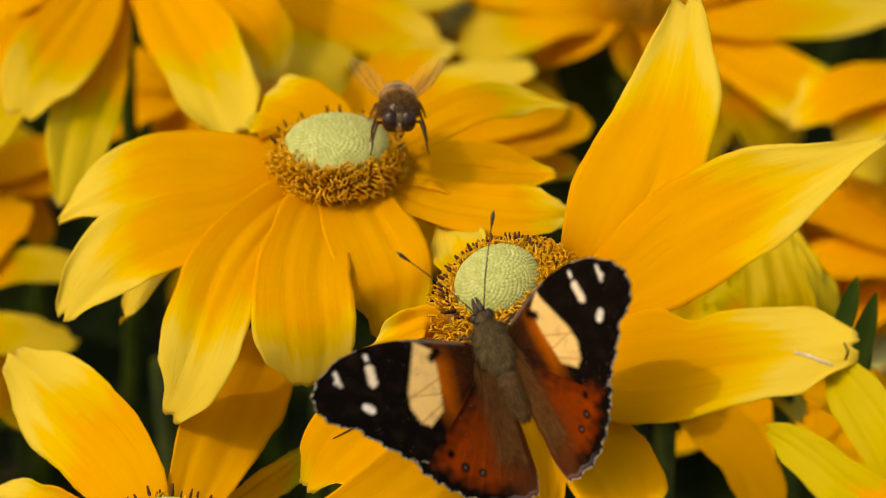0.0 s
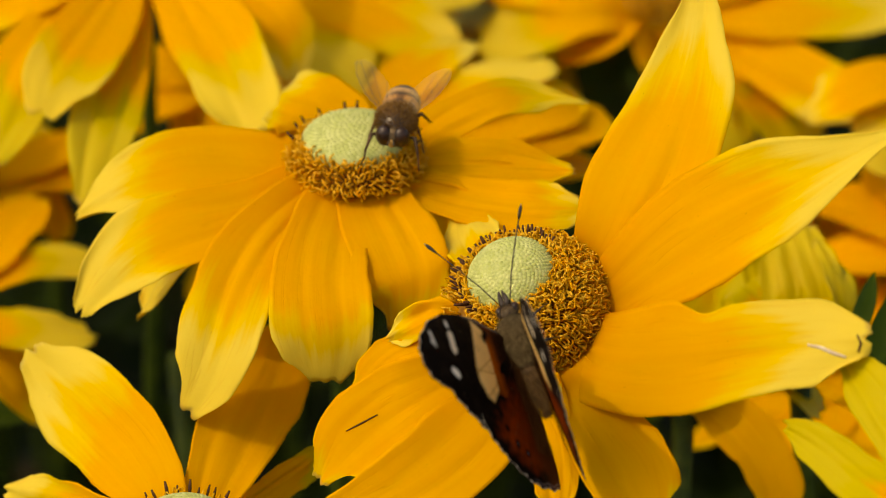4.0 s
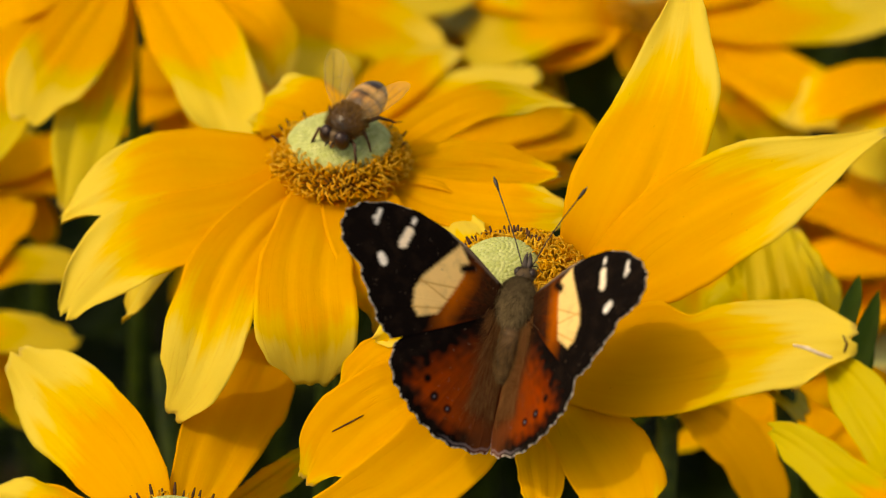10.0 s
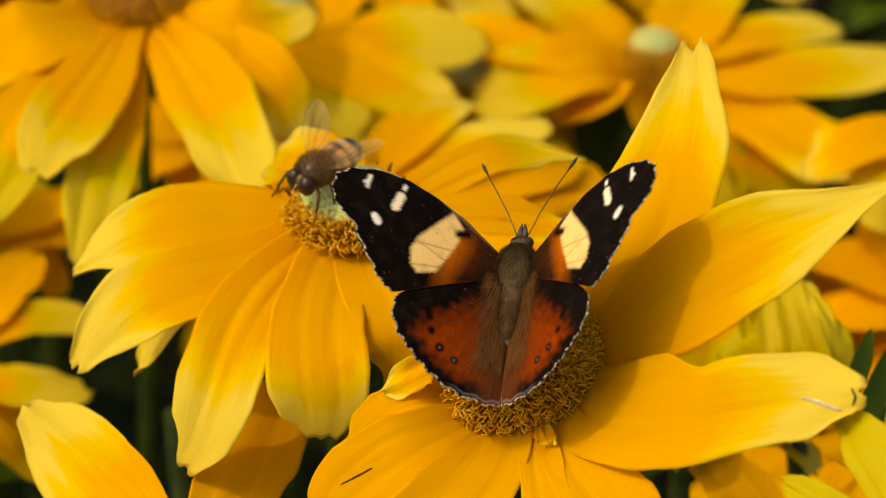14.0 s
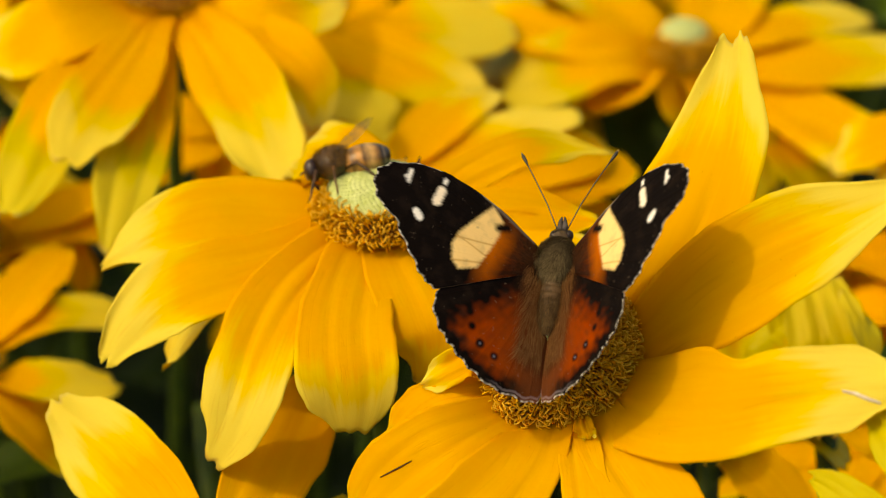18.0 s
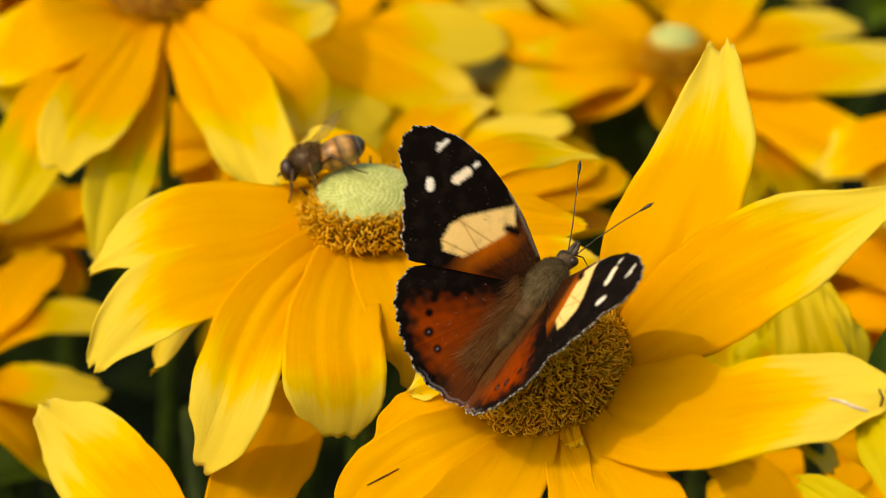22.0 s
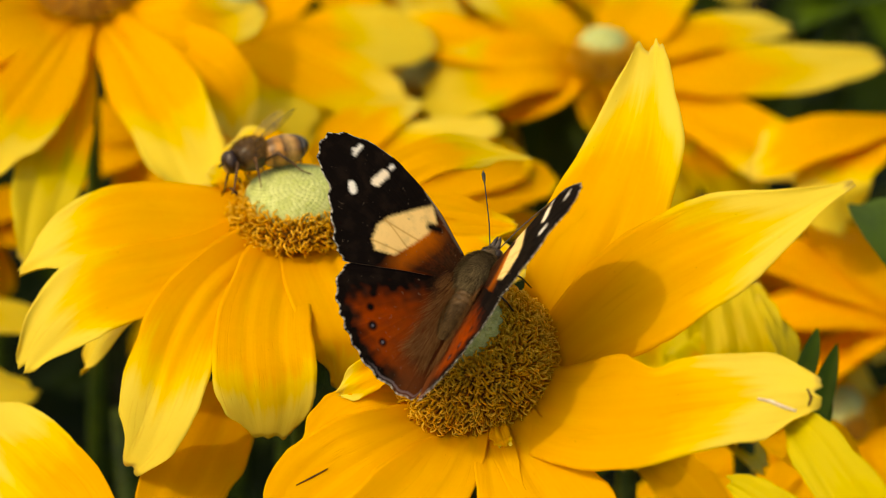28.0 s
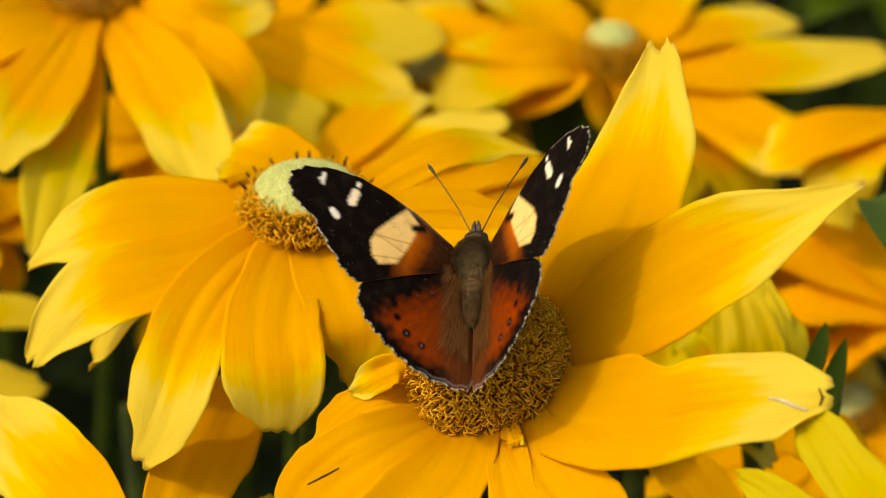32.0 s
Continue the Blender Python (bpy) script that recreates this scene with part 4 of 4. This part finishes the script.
hindwing_r = part("hindwing", wing_mesh("hindwing", (0, -1), HIND, hind_pigment, False), butterfly, "rust-red hindwing with black margin and eyespots")


def mm(shape):
    return [Vector(v) * MM for v in shape[0]], shape[1]


def hairs(count, spots, length, back, seed, thin=0.03):
    """Short tapering hairs on an ellipsoid's upper side."""
    h = random.Random(seed)
    pieces = []
    for i in range(count):
        c, size = spots
        t, a = math.acos(h.uniform(-0.98, 0.98)), h.uniform(-0.25, math.pi + 0.25)
        n = Vector((math.sin(t) * math.cos(a), math.cos(t), math.sin(t) * math.sin(a)))
        p = Vector(c) + Vector((n.x * size[0], n.y * size[1], n.z * size[2]))
        d = (n * 0.75 + Vector((h.uniform(-0.3, 0.3), -back, h.uniform(-0.1, 0.2)))).normalized()
        s = d.cross(n + Vector((0.01, 0, 0))).normalized() * thin
        ln = length * h.uniform(0.6, 1.3)
        mid = p + d * ln * 0.55 + n * 0.05
        pieces.append(([q * MM for q in (p - s, p + s, mid + s * 0.6, mid - s * 0.6, p + d * ln)], [(0, 1, 2, 3), (3, 2, 4)]))
    return gather(pieces)


part("thorax", mesh_from("thorax", *mm(ball((0, 1.5, 1.6), (2.9, 3.9, 2.3), 16, 20)), BODY), butterfly, "furry olive-brown thorax")
part("thorax_fur", mesh_from("thorax_fur", *hairs(8000, ((0, 1.5, 1.6), (2.9, 3.9, 2.3)), 1.15, 0.8, 1), FUR), butterfly, kind="stuff")
ringed = [(0, -2.0 - k * 0.205, 1.1) for k in range(43)]
girth = [max(0.12, (1.85 * math.sin(math.pi * (0.35 + 0.62 * k / 42)) + 0.1) * (0.9 + 0.1 * abs(math.sin(k * math.pi / 5.25)))) for k in range(43)]
part("abdomen", mesh_from("abdomen", *mm(tube(ringed, girth, 18)), TAN), butterfly, "ringed tan abdomen")
part("abdomen_fur", mesh_from("abdomen_fur", *hairs(4200, ((0, -5.8, 1.1), (1.8, 4.6, 1.75)), 0.85, 0.9, 2), TAN_FUR), butterfly, kind="stuff")


def wing_hair(count, spread, reach, lengths, mirror, seed):
    """Long silky hairs that lie back over a wing's base, fanned out from the body."""
    h = random.Random(seed)
    pieces = []
    for i in range(count):
        f = h.random()
        x, y = (h.random() ** 1.6 * 1.25 - 0.25) * spread, -h.random() ** 0.8 * reach
        a = radians(-93 + 44 * max(0.0, x / spread) ** 1.5 * (1 - 0.45 * f) + h.uniform(-6, 6))
        d = Vector((math.cos(a), math.sin(a), 0))
        ln = h.uniform(*lengths)
        s = Vector((-d.y, d.x, 0)) * h.uniform(0.012, 0.026)
        p = Vector((x, y, 0.5))
        mid, end = p + d * ln * 0.5 + Vector((0, 0, h.uniform(0.2, 0.5))), p + d * ln + Vector((0, 0, h.uniform(0.0, 0.3)))
        side = Matrix.Diagonal((-1 if mirror else 1, 1, 1))
        pieces.append(([side @ q * MM for q in (p - s, p + s, mid + s * 0.7, mid - s * 0.7, end)], [(0, 1, 2, 3), (3, 2, 4)]))
    return gather(pieces)


for ob, mirror in ((hindwing_l, True), (hindwing_r, False)):
    part("wing_hair", mesh_from("wing_hair", *wing_hair(1500, 2.9, 14.5, (2.0, 4.6), mirror, 31), WING_HAIR), ob, "silky brown hair", "stuff")
for ob, mirror in ((forewing_l, True), (forewing_r, False)):
    part("wing_hair", mesh_from("wing_hair", *wing_hair(260, 3.4, 2.4, (1.5, 3.2), mirror, 33), WING_HAIR), ob, "silky brown hair", "stuff")
head = part("head", mesh_from("head", *mm(ball((0, 5.7, 0.9), (1.5, 1.3, 1.3), 10, 14)), BODY), butterfly, "small furry brown head")
part("head_fur", mesh_from("head_fur", *hairs(900, ((0, 5.7, 0.9), (1.5, 1.3, 1.3)), 0.55, 0.4, 3), HEAD_FUR), butterfly, kind="stuff")
for s in (-1, 1):
    part("eye", mesh_from("eye", *mm(ball((s * 1.15, 6.2, 0.95), (0.72, 0.82, 0.85), 10, 12)), EYE_BROWN), head, "dark brown compound eye")
    part("palp", mesh_from("palp", *mm(tube([(s * 0.3, 6.6, 0.9), (s * 0.42, 7.6, 1.1), (s * 0.34, 8.5, 1.25), (s * 0.22, 9.2, 1.35)], [0.34, 0.42, 0.32, 0.1], 8)), GREY), head, "pointed grey palp")
    ant = [Vector((s * 0.55, 6.7, 0.9)), Vector((s * 2.6, 11.0, 1.7)), Vector((s * 4.9, 15.0, 2.3)), Vector((s * 6.9, 18.3, 2.6))]
    pts = [ant[0].lerp(ant[1], k / 3) for k in range(3)] + [ant[1].lerp(ant[2], k / 3) for k in range(3)] + [ant[2].lerp(ant[3], k / 3) for k in range(4)]
    antenna = part("antenna", mesh_from("antenna", *mm(tube(pts, [0.10] * len(pts), 6)), DARK), butterfly, "thin dark clubbed antenna")
    d = (ant[3] - ant[2]).normalized()
    part("club", mesh_from("club", *mm(tube([ant[3] - d * 0.9, ant[3], ant[3] + d * 0.9, ant[3] + d * 1.5], [0.1, 0.25, 0.3, 0.12], 8)), DARK), antenna)
    part("club_tip", mesh_from("club_tip", *mm(ball(ant[3] + d * 1.55, (0.15, 0.2, 0.15), 6, 8)), CREAM), antenna)
    for fore, reach in ((3.2, 2.0), (-0.2, 0.5)):
        leg = [(s * 1.2, fore, -0.9), (s * 3.6, fore + reach * 0.6, 0.1), (s * 4.6, fore + reach, -2.4), (s * 5.0, fore + reach * 1.3, -5.4)]
        part("leg", mesh_from("leg", *mm(tube(leg, [0.26, 0.2, 0.15, 0.1], 6)), DARK), butterfly)
part("proboscis", mesh_from("proboscis", *mm(tube([(0, 7.4, -0.2), (0, 8.0, -2.0), (0, 7.6, -4.5)], [0.12, 0.1, 0.06], 6)), DARK), butterfly)


# ---- hoverfly ----
def painted(name, shape, material, rule):
    me = mesh_from(name, *mm(shape), material)
    layer = me.color_attributes.new("pigment", "FLOAT_COLOR", "POINT")
    layer.data.foreach_set("color", [c for v in shape[0] for c in (*rule(Vector(v)), 1.0)])
    return me


def abdomen_rule(v):
    """Orange flanks with a dark middle, a tan band, and a black tail."""
    y = -v.y
    n = noise.noise(v * 1.7) * 0.25
    c = blend((0.62, 0.29, 0.07), (0.05, 0.025, 0.01), soft(0.5 - abs(v.x) + 0.25 * abs(y - 1.6) + n, 0.6) * soft(v.z, 0.6))
    c = blend(c, (0.02, 0.012, 0.007), soft(0.3 - abs(y + n * 0.4 - 3.1), 0.2))
    c = blend(c, (0.02, 0.012, 0.007), soft(0.28 - abs(y + n * 0.4 - 1.2), 0.25))
    c = blend(c, (0.62, 0.36, 0.12), soft(0.55 - abs(y + n * 0.4 - 3.9), 0.25))
    c = blend(c, (0.014, 0.011, 0.011), soft(y + n * 0.5 - 5.0, 0.4))
    return blend(c, (0.30, 0.22, 0.14), 0.7 * soft(0.12 - abs(y + n * 0.3 - 5.9), 0.12))


def thorax_rule(v):
    return blend((0.16, 0.085, 0.03), (0.03, 0.018, 0.008), soft(math.sin(v.y * 2.2) * 0.6 + noise.noise(v) * 0.6, 0.8))


fly = thing("hoverfly", pose(0, 0, 0.62), "brown bee-like hoverfly with orange-banded abdomen and clear wings", "hoverfly")
fly.scale = (1.1, 1.1, 1.1)
part("abdomen", painted("abdomen", ball((0, -2.9, -0.05), (2.75, 4.0, 2.3), 26, 26), FLY_SKIN, abdomen_rule), fly, "glossy abdomen with dark and orange bands")
part("thorax", painted("thorax", ball((0, 1.8, 0.4), (2.75, 2.8, 2.4), 16, 20), FLY_SKIN, thorax_rule), fly, "furry brown thorax")
part("thorax_fur", mesh_from("thorax_fur", *hairs(3200, ((0, 1.8, 0.4), (2.7, 2.75, 2.35)), 0.75, 0.3, 9), FLY_FUR), fly, kind="stuff")
fly_head = part("head", mesh_from("head", *mm(ball((0, 4.7, -0.1), (1.9, 1.1, 1.6), 12, 16)), BODY), fly)
for s in (-1, 1):
    part("eye", mesh_from("eye", *mm(ball((s * 1.2, 4.85, 0.15), (1.25, 1.15, 1.65), 14, 16)), EYE_BROWN), fly_head, "large dark brown eye")
    part("antenna", mesh_from("antenna", *mm(tube([(s * 0.25, 5.7, 0.1), (s * 0.4, 6.4, 0.0), (s * 0.5, 6.7, -0.3)], [0.1, 0.16, 0.06], 6)), DARK), fly_head)
part("face", mesh_from("face", *mm(ball((0, 5.6, -0.5), (0.55, 0.45, 0.8), 8, 12)), CREAM), fly_head, "pale yellow face")


def fly_wing_mesh(s):
    outline = smooth_outline([(0, 0), (1.2, 0.75), (4.0, 1.3), (7.5, 0.9), (9.3, -0.2), (9.0, -1.6), (6.5, -2.7), (3.2, -2.9), (1.2, -2.0), (0, -0.6)], 6)
    vs = [Vector((0.3, -0.2, 0))]
    for f in (0.25, 0.5, 0.75, 1.0):
        for p in outline:
            q = Vector((0.3, -0.2, 0)).lerp(p, f)
            vs.append(Vector((q.x, q.y, 0.12 * math.sin(q.y * 2.2) + 0.03 * q.x)))
    n = len(outline)
    fs = [(0, 1 + k, 2 + k) for k in range(n - 1)]
    for r in range(3):
        for k in range(n - 1):
            fs.append((1 + r * n + k, 1 + (r + 1) * n + k, 2 + (r + 1) * n + k, 2 + r * n + k))
    return [Vector((s * v.x, v.y, v.z)) for v in vs], fs


for s in (-1, 1):
    wing = part("wing", mesh_from("wing", *mm(fly_wing_mesh(s)), MEMBRANE), fly, "clear brownish membrane wing")
    wing.matrix_local = Matrix.Translation((s * 1.5 * MM, 1.6 * MM, 1.5 * MM)) @ Matrix.Rotation(s * radians(-48), 4, "Z") @ Matrix.Rotation(s * radians(-24), 4, "Y")
    veins = []
    for pts in ([(0, 0, 0), (4.0, 1.25, 0.15), (7.5, 0.85, 0.3), (9.2, -0.2, 0.3)], [(0, 0, 0.05), (3.5, 0.3, 0.2), (8.9, -0.7, 0.3)], [(0, -0.1, 0.05), (3.2, -0.7, 0.1), (7.6, -1.9, 0.2)], [(0, -0.3, 0.05), (2.6, -1.6, 0.1), (4.6, -2.7, 0.1)], [(5.0, 0.2, 0.2), (5.2, -1.2, 0.15)]):
        veins.append(tube([Vector((s * x, y, z + 0.04)) for x, y, z in pts], [0.03] * len(pts), 5))
    part("wing_veins", mesh_from("wing_veins", *mm(gather(veins)), DARK), wing, "fine dark wing veins", "stuff")
    for fore, reach in ((3.2, 2.6), (1.6, 0.4), (0.4, -4.6)):
        leg = [(s * 1.2, fore, -0.9), (s * 3.1, fore + reach * 0.45, -0.2), (s * 3.8, fore + reach * 0.85, -2.4), (s * 3.9, fore + reach * 1.0, -3.4), (s * 4.2, fore + reach * 1.3, -4.4)]
        part("leg", mesh_from("leg", *mm(tube(leg, [0.24, 0.3, 0.19, 0.13, 0.08], 6)), FLY_LEG), fly)


# ---- marks on the petals ----
def blemish(name, flower, points, radius, material, label):
    w = flower.matrix_basis.inverted()
    n = len(points)
    radii = [radius * (0.35 + 0.65 * math.sin(math.pi * (k + 0.5) / n)) for k in range(n)]
    part(name, mesh_from(name, *tube([w @ (Vector(p) + Vector((0, -0.0001, 0.0001))) for p in points], radii, 6), material), flower, label)


blemish("bruise", flower_b, ((-0.01178, -0.03314, 0.57865), (-0.00947, -0.03342, 0.58024), (-0.0071, -0.0335, 0.5818)), 0.00014, ROT, "brown bruise")
blemish("torn_scar", flower_b, ((0.0551, -0.04856, 0.60356), (0.05688, -0.04949, 0.60366), (0.05865, -0.05076, 0.6035), (0.06038, -0.05153, 0.60331)), 0.0003, DRY, "pale dry scar")
blemish("withered_edge", flower_b, ((0.06195, -0.05033, 0.60628), (0.06248, -0.0512, 0.6054), (0.0621, -0.05162, 0.60423)), 0.00022, ROT, "brown withered edge")


# ---- movement ----
SWAY_NEAR = (
    (0, -0.43, -0.43, -0.75), (1, -0.61, -0.27, -0.47), (2, -0.16, -0.3, -0.53), (5, -1.4, -0.14, -0.24),
    (6, -1.27, -0.17, -0.29), (7, -0.34, 0.13, 0.23), (8, -0.33, -0.37, -0.64), (9, -0.47, -0.27, -0.46),
    (10, -0.94, -0, -0), (11, -0.94, 0.07, 0.11), (12, -1, 0.07, 0.11), (13, -1.13, -0.27, -0.47),
    (14, -1.4, 0.03, 0.06), (17, -0.13, -0.08, -0.14), (18, 0.26, 0.15, 0.26), (19, 0.07, 0.01, 0.02),
    (20, 0.26, -0.09, -0.15), (21, -0.07, -0.08, -0.14), (22, 0.13, -0.08, -0.14), (23, 0.13, -0.12, -0.2),
    (24, 0.13, -0.25, -0.44), (25, 0.32, -0.12, -0.2), (28, -0.07, -0.05, -0.09), (29, 0.13, -0.18, -0.32),
    (30, 0.4, -0.19, -0.32), (31, 0.46, -0.42, -0.72), (32, 0.33, -0.42, -0.72),
)
SWAY_FAR = (
    (0, -1.03, 0.08, 0.14), (1, -0.42, -0, -0.01), (2, -0.16, 0.17, 0.29), (5, -0.46, -0.41, -0.71),
    (6, -0.48, -0.22, -0.39), (7, -0.85, -0.35, -0.6), (8, -0.32, 0.05, 0.09), (9, -1, 0.25, 0.44),
    (10, -0.53, -0.54, -0.93), (11, -0.07, -0.61, -1.06), (12, -0.73, -0.41, -0.71), (13, -0.19, -0.11, -0.2),
    (14, -0.67, -0.48, -0.84), (17, 0.49, 0.57, 0.98), (18, -0.46, -0.05, -0.08), (19, 0, 0, 0),
    (20, -0.32, 0.3, 0.51), (21, -0.37, 0.06, 0.1), (22, -0.07, -0.25, -0.43), (23, -0.15, -0.11, -0.19),
    (24, 0.06, -0.13, -0.23), (25, 0.25, -0.37, -0.65), (28, -0.23, -0.39, -0.67), (29, -0.13, -0.27, -0.47),
    (30, -0.14, -0.26, -0.44), (31, -0.26, -0.29, -0.51), (32, -0.34, -0.43, -0.75),
)
BUTTERFLY = (
    (0, 0.0123, -0.0405, 0.5969, 49.1, -20.6, 11.1), (1, 0.0129, -0.0408, 0.597, 39.2, -20.4, 13.3),
    (1.5, 0.0136, -0.0401, 0.5974, 47.2, -20.5, 11), (2, 0.013, -0.0398, 0.5974, 50.7, -21, 12),
    (2.5, 0.0138, -0.0399, 0.5975, 47.1, -21.3, 11.1), (4.5, 0.0129, -0.0404, 0.5971, 51.7, -24, 2.6),
    (5, 0.0124, -0.0395, 0.5973, 47.6, -20.6, 11.7), (6, 0.0124, -0.0382, 0.5977, 51, -18.9, 8.9),
    (7, 0.0151, -0.0354, 0.5994, 51.6, -11.4, -16.6), (8, 0.0153, -0.0342, 0.5998, 61.7, -8.1, -49.3),
    (9, 0.0146, -0.0346, 0.5994, 62, -12, -43), (10, 0.0151, -0.0341, 0.5998, 47.9, -8.3, -27.6),
    (11, 0.0147, -0.028, 0.6018, 44.8, -18.6, -4.3), (12, 0.0153, -0.0197, 0.6046, 29, -22.3, 5.7),
    (13, 0.015, -0.0203, 0.6043, 37.4, -10.9, -17.4), (14, 0.0135, -0.0172, 0.6047, 31.1, -13.5, -17.3),
    (14.5, 0.0134, -0.0177, 0.6045, 30.2, -10, -14.1), (16.5, 0.015, -0.0168, 0.6052, 19.5, -14.2, -18.8),
    (17, 0.015, -0.0178, 0.6048, 23, -11, -15), (18, 0.0151, -0.0177, 0.6051, 33.4, -10.8, -16.8),
    (19, 0.0154, -0.0176, 0.6052, 29.2, -13.3, -21.2), (20, 0.0172, -0.0178, 0.6057, 28.5, -6.8, -33.5),
    (21, 0.0141, -0.0196, 0.6041, 36.2, -3.2, -32.1), (22, 0.0151, -0.0204, 0.6042, 39, 3.7, -46.7),
    (23, 0.0151, -0.0214, 0.6038, 33.7, 2.8, -49.3), (24, 0.014, -0.022, 0.6033, 40.3, 3.4, -49.3),
    (25, 0.0148, -0.0215, 0.6037, 37.6, 1.4, -51.9), (25.5, 0.0137, -0.022, 0.6032, 40.2, 4.5, -47.1),
    (27.5, 0.0145, -0.0196, 0.6042, 30, -1.3, -32), (28, 0.015, -0.0193, 0.6045, 25, -6.7, -32.4),
    (29, 0.0136, -0.0184, 0.6044, 34.6, 0.3, -24.7), (30, 0.0136, -0.0176, 0.6046, 28.3, -6.1, -21.3),
    (31, 0.0145, -0.0182, 0.6047, 24, -3.6, -22.3), (32, 0.0137, -0.0172, 0.6048, 23.2, -8.5, -7.1),
)
WINGS = (
    (0, 36, 51, -11, -14), (1, 27, 40, -7, -9), (1.5, 60, 73, -13, -14), (2, 56, 66, -9, -12),
    (2.5, 58, 72, -11, -13), (4.5, 80, 80, -14, -21), (5, 32, 49, -5, -10), (6, 53, 70, -8, -10),
    (7, 53, 35, -5, -9), (8, 24, 15, -3, -5), (9, 22, 17, -2, -6), (10, 58, 34, -3, -7),
    (11, 53, 33, -4, -5), (12, 56, 30, -1, -2), (13, 50, 36, -1, -2), (14, 48, 35, -3, -1),
    (14.5, 56, 57, -2, -3), (16.5, 42, 38, -4, -4), (17, 50, 55, -5, -7), (18, 48, 40, -4, -4),
    (19, 48, 35, -4, -4), (20, 50, 39, -3, -2), (21, 45, 38, -5, -5), (22, 50, 39, -2, -5),
    (23, 50, 38, -4, -3), (24, 50, 42, -3, -6), (25, 55, 40, -4, -6), (25.5, 49, 45, -4, -8),
    (27.5, 45, 51, -3, -3), (28, 51, 47, -4, -5), (29, 44, 57, -3, 0), (30, 50, 54, -5, -2),
    (31, 48, 56, -5, -2), (32, 41, 52, -4, -2),
)
FLY = (
    (0, -0.0026, 0.0193, 0.6055, 3.8, 0.5, -178.2), (1, -0.0039, 0.0193, 0.6055, -0.5, -0.1, 179.5),
    (1.5, -0.0037, 0.0191, 0.6051, -3.2, -0.6, 177.6), (2, -0.0039, 0.0191, 0.6051, -7, -0.4, 178.4),
    (2.5, -0.0045, 0.0193, 0.6054, -1.5, -1.2, 175.3), (4.5, -0.0055, 0.0181, 0.6033, -8.3, -3.2, 167.3),
    (5, -0.0059, 0.0185, 0.6040, 1.6, -5.1, 159.9), (6, -0.0078, 0.0181, 0.6033, -13.8, -5.3, 159),
    (7, -0.0081, 0.0187, 0.6044, -14, -7.6, 148.9), (8, -0.0092, 0.0184, 0.6038, -8.5, -8.4, 145.2),
    (9, -0.0099, 0.0186, 0.6042, -20.8, -9, 142), (10, -0.0099, 0.0186, 0.6042, -19.3, -8.1, 146.3),
    (11, -0.0106, 0.0183, 0.6036, -6.6, -7.6, 149), (12, -0.0118, 0.0186, 0.6042, -9.2, -9.2, 141.3),
    (13, -0.0137, 0.0186, 0.6043, -7, -10.2, 135.8), (14, -0.0164, 0.0188, 0.6045, -8.3, -9.9, 137.7),
    (14.5, -0.0154, 0.0188, 0.6045, -9.3, -12.3, 122.6), (16.5, -0.0185, 0.0244, 0.6014, -34.9, 29.9, 93.9),
    (17, -0.0188, 0.0241, 0.6009, -33.9, 29.9, 93.7), (18, -0.0179, 0.0242, 0.6011, -11.6, 30, 93.2),
    (19, -0.0197, 0.0239, 0.6006, -16.6, 30, 93.4), (20, -0.0199, 0.0246, 0.6019, -21.3, 30, 93.3),
    (21, -0.0203, 0.0238, 0.6005, -13.8, 30, 93.3), (22, -0.0199, 0.0249, 0.6024, -19.1, 30, 93.5),
    (23, -0.0193, 0.0254, 0.6032, -6.6, 29.7, 99.4), (24, -0.0189, 0.0255, 0.6034, 2.3, 29.5, 101.2),
    (25, -0.0187, 0.0258, 0.6039, -12, 29.4, 102.2), (25.5, -0.0180, 0.0260, 0.6042, -6.5, 29.2, 104.4),
    (27.5, -0.0159, 0.0265, 0.6052, -10.4, 27.3, 116.6), (28, -0.0179, 0.0253, 0.6030, -7.2, 29.3, 103.5),
    (29, -0.0194, 0.0254, 0.6032, -17.6, 30, 93.3), (30, -0.0219, 0.0246, 0.6018, -15.9, 30, 93.2),
    (30.2, -0.0194, 0.0266, 0.6061, 22.8, 29.4, 102.9), (30.3, -0.0274, 0.0307, 0.6133, 58.2, 27.2, 117),
    (30.4, -0.0443, 0.0336, 0.6182, 53.5, 27.5, 115.5), (30.5, -0.0603, 0.0315, 0.6146, 72.1, 24.4, 128.2),
    (30.6, -0.0642, 0.0284, 0.6091, 72.8, 22.6, 133.8), (31, -0.1700, 0.0400, 0.6600, -10, 0, 60),
    (32, -0.5000, 0.2000, 0.8500, -10, 0, 70),
)


def still(rows, ob):
    """Rows that carry a flower by small shifts in mm about its place."""
    home = ob.matrix_basis.copy()
    return [(t, Matrix.Translation(Vector((x, y, z)) * MM) @ home) for t, x, y, z in rows]


def motions():
    walk(butterfly, [(t, pose(*p)) for t, *p in BUTTERFLY])
    for ob, side, fore in ((forewing_l, -1, 1), (forewing_r, 1, 1), (hindwing_l, -1, 0), (hindwing_r, 1, 0)):
        rows = []
        for t, al, ar, sl, sr in WINGS:
            a, s = (al, sl) if side < 0 else (ar, sr)
            s = s if fore else (8 if t < 5.5 else 4 if t < 6.5 else 0)
            rows.append((t, pose(side * 1.6 * MM, 0, (0.9 + 0.25 * fore) * MM, 0, -side * a, 0) @ pose(0, 0, 0, 0, 0, side * s)))
        walk(ob, rows)
    walk(fly, [(t, pose(*p)) for t, *p in FLY])
    walk(flower_b, still(SWAY_NEAR, flower_b))
    for ob in (flower_e, flower_f, flower_g, flower_h):
        walk(ob, still(SWAY_FAR, ob))


motions()
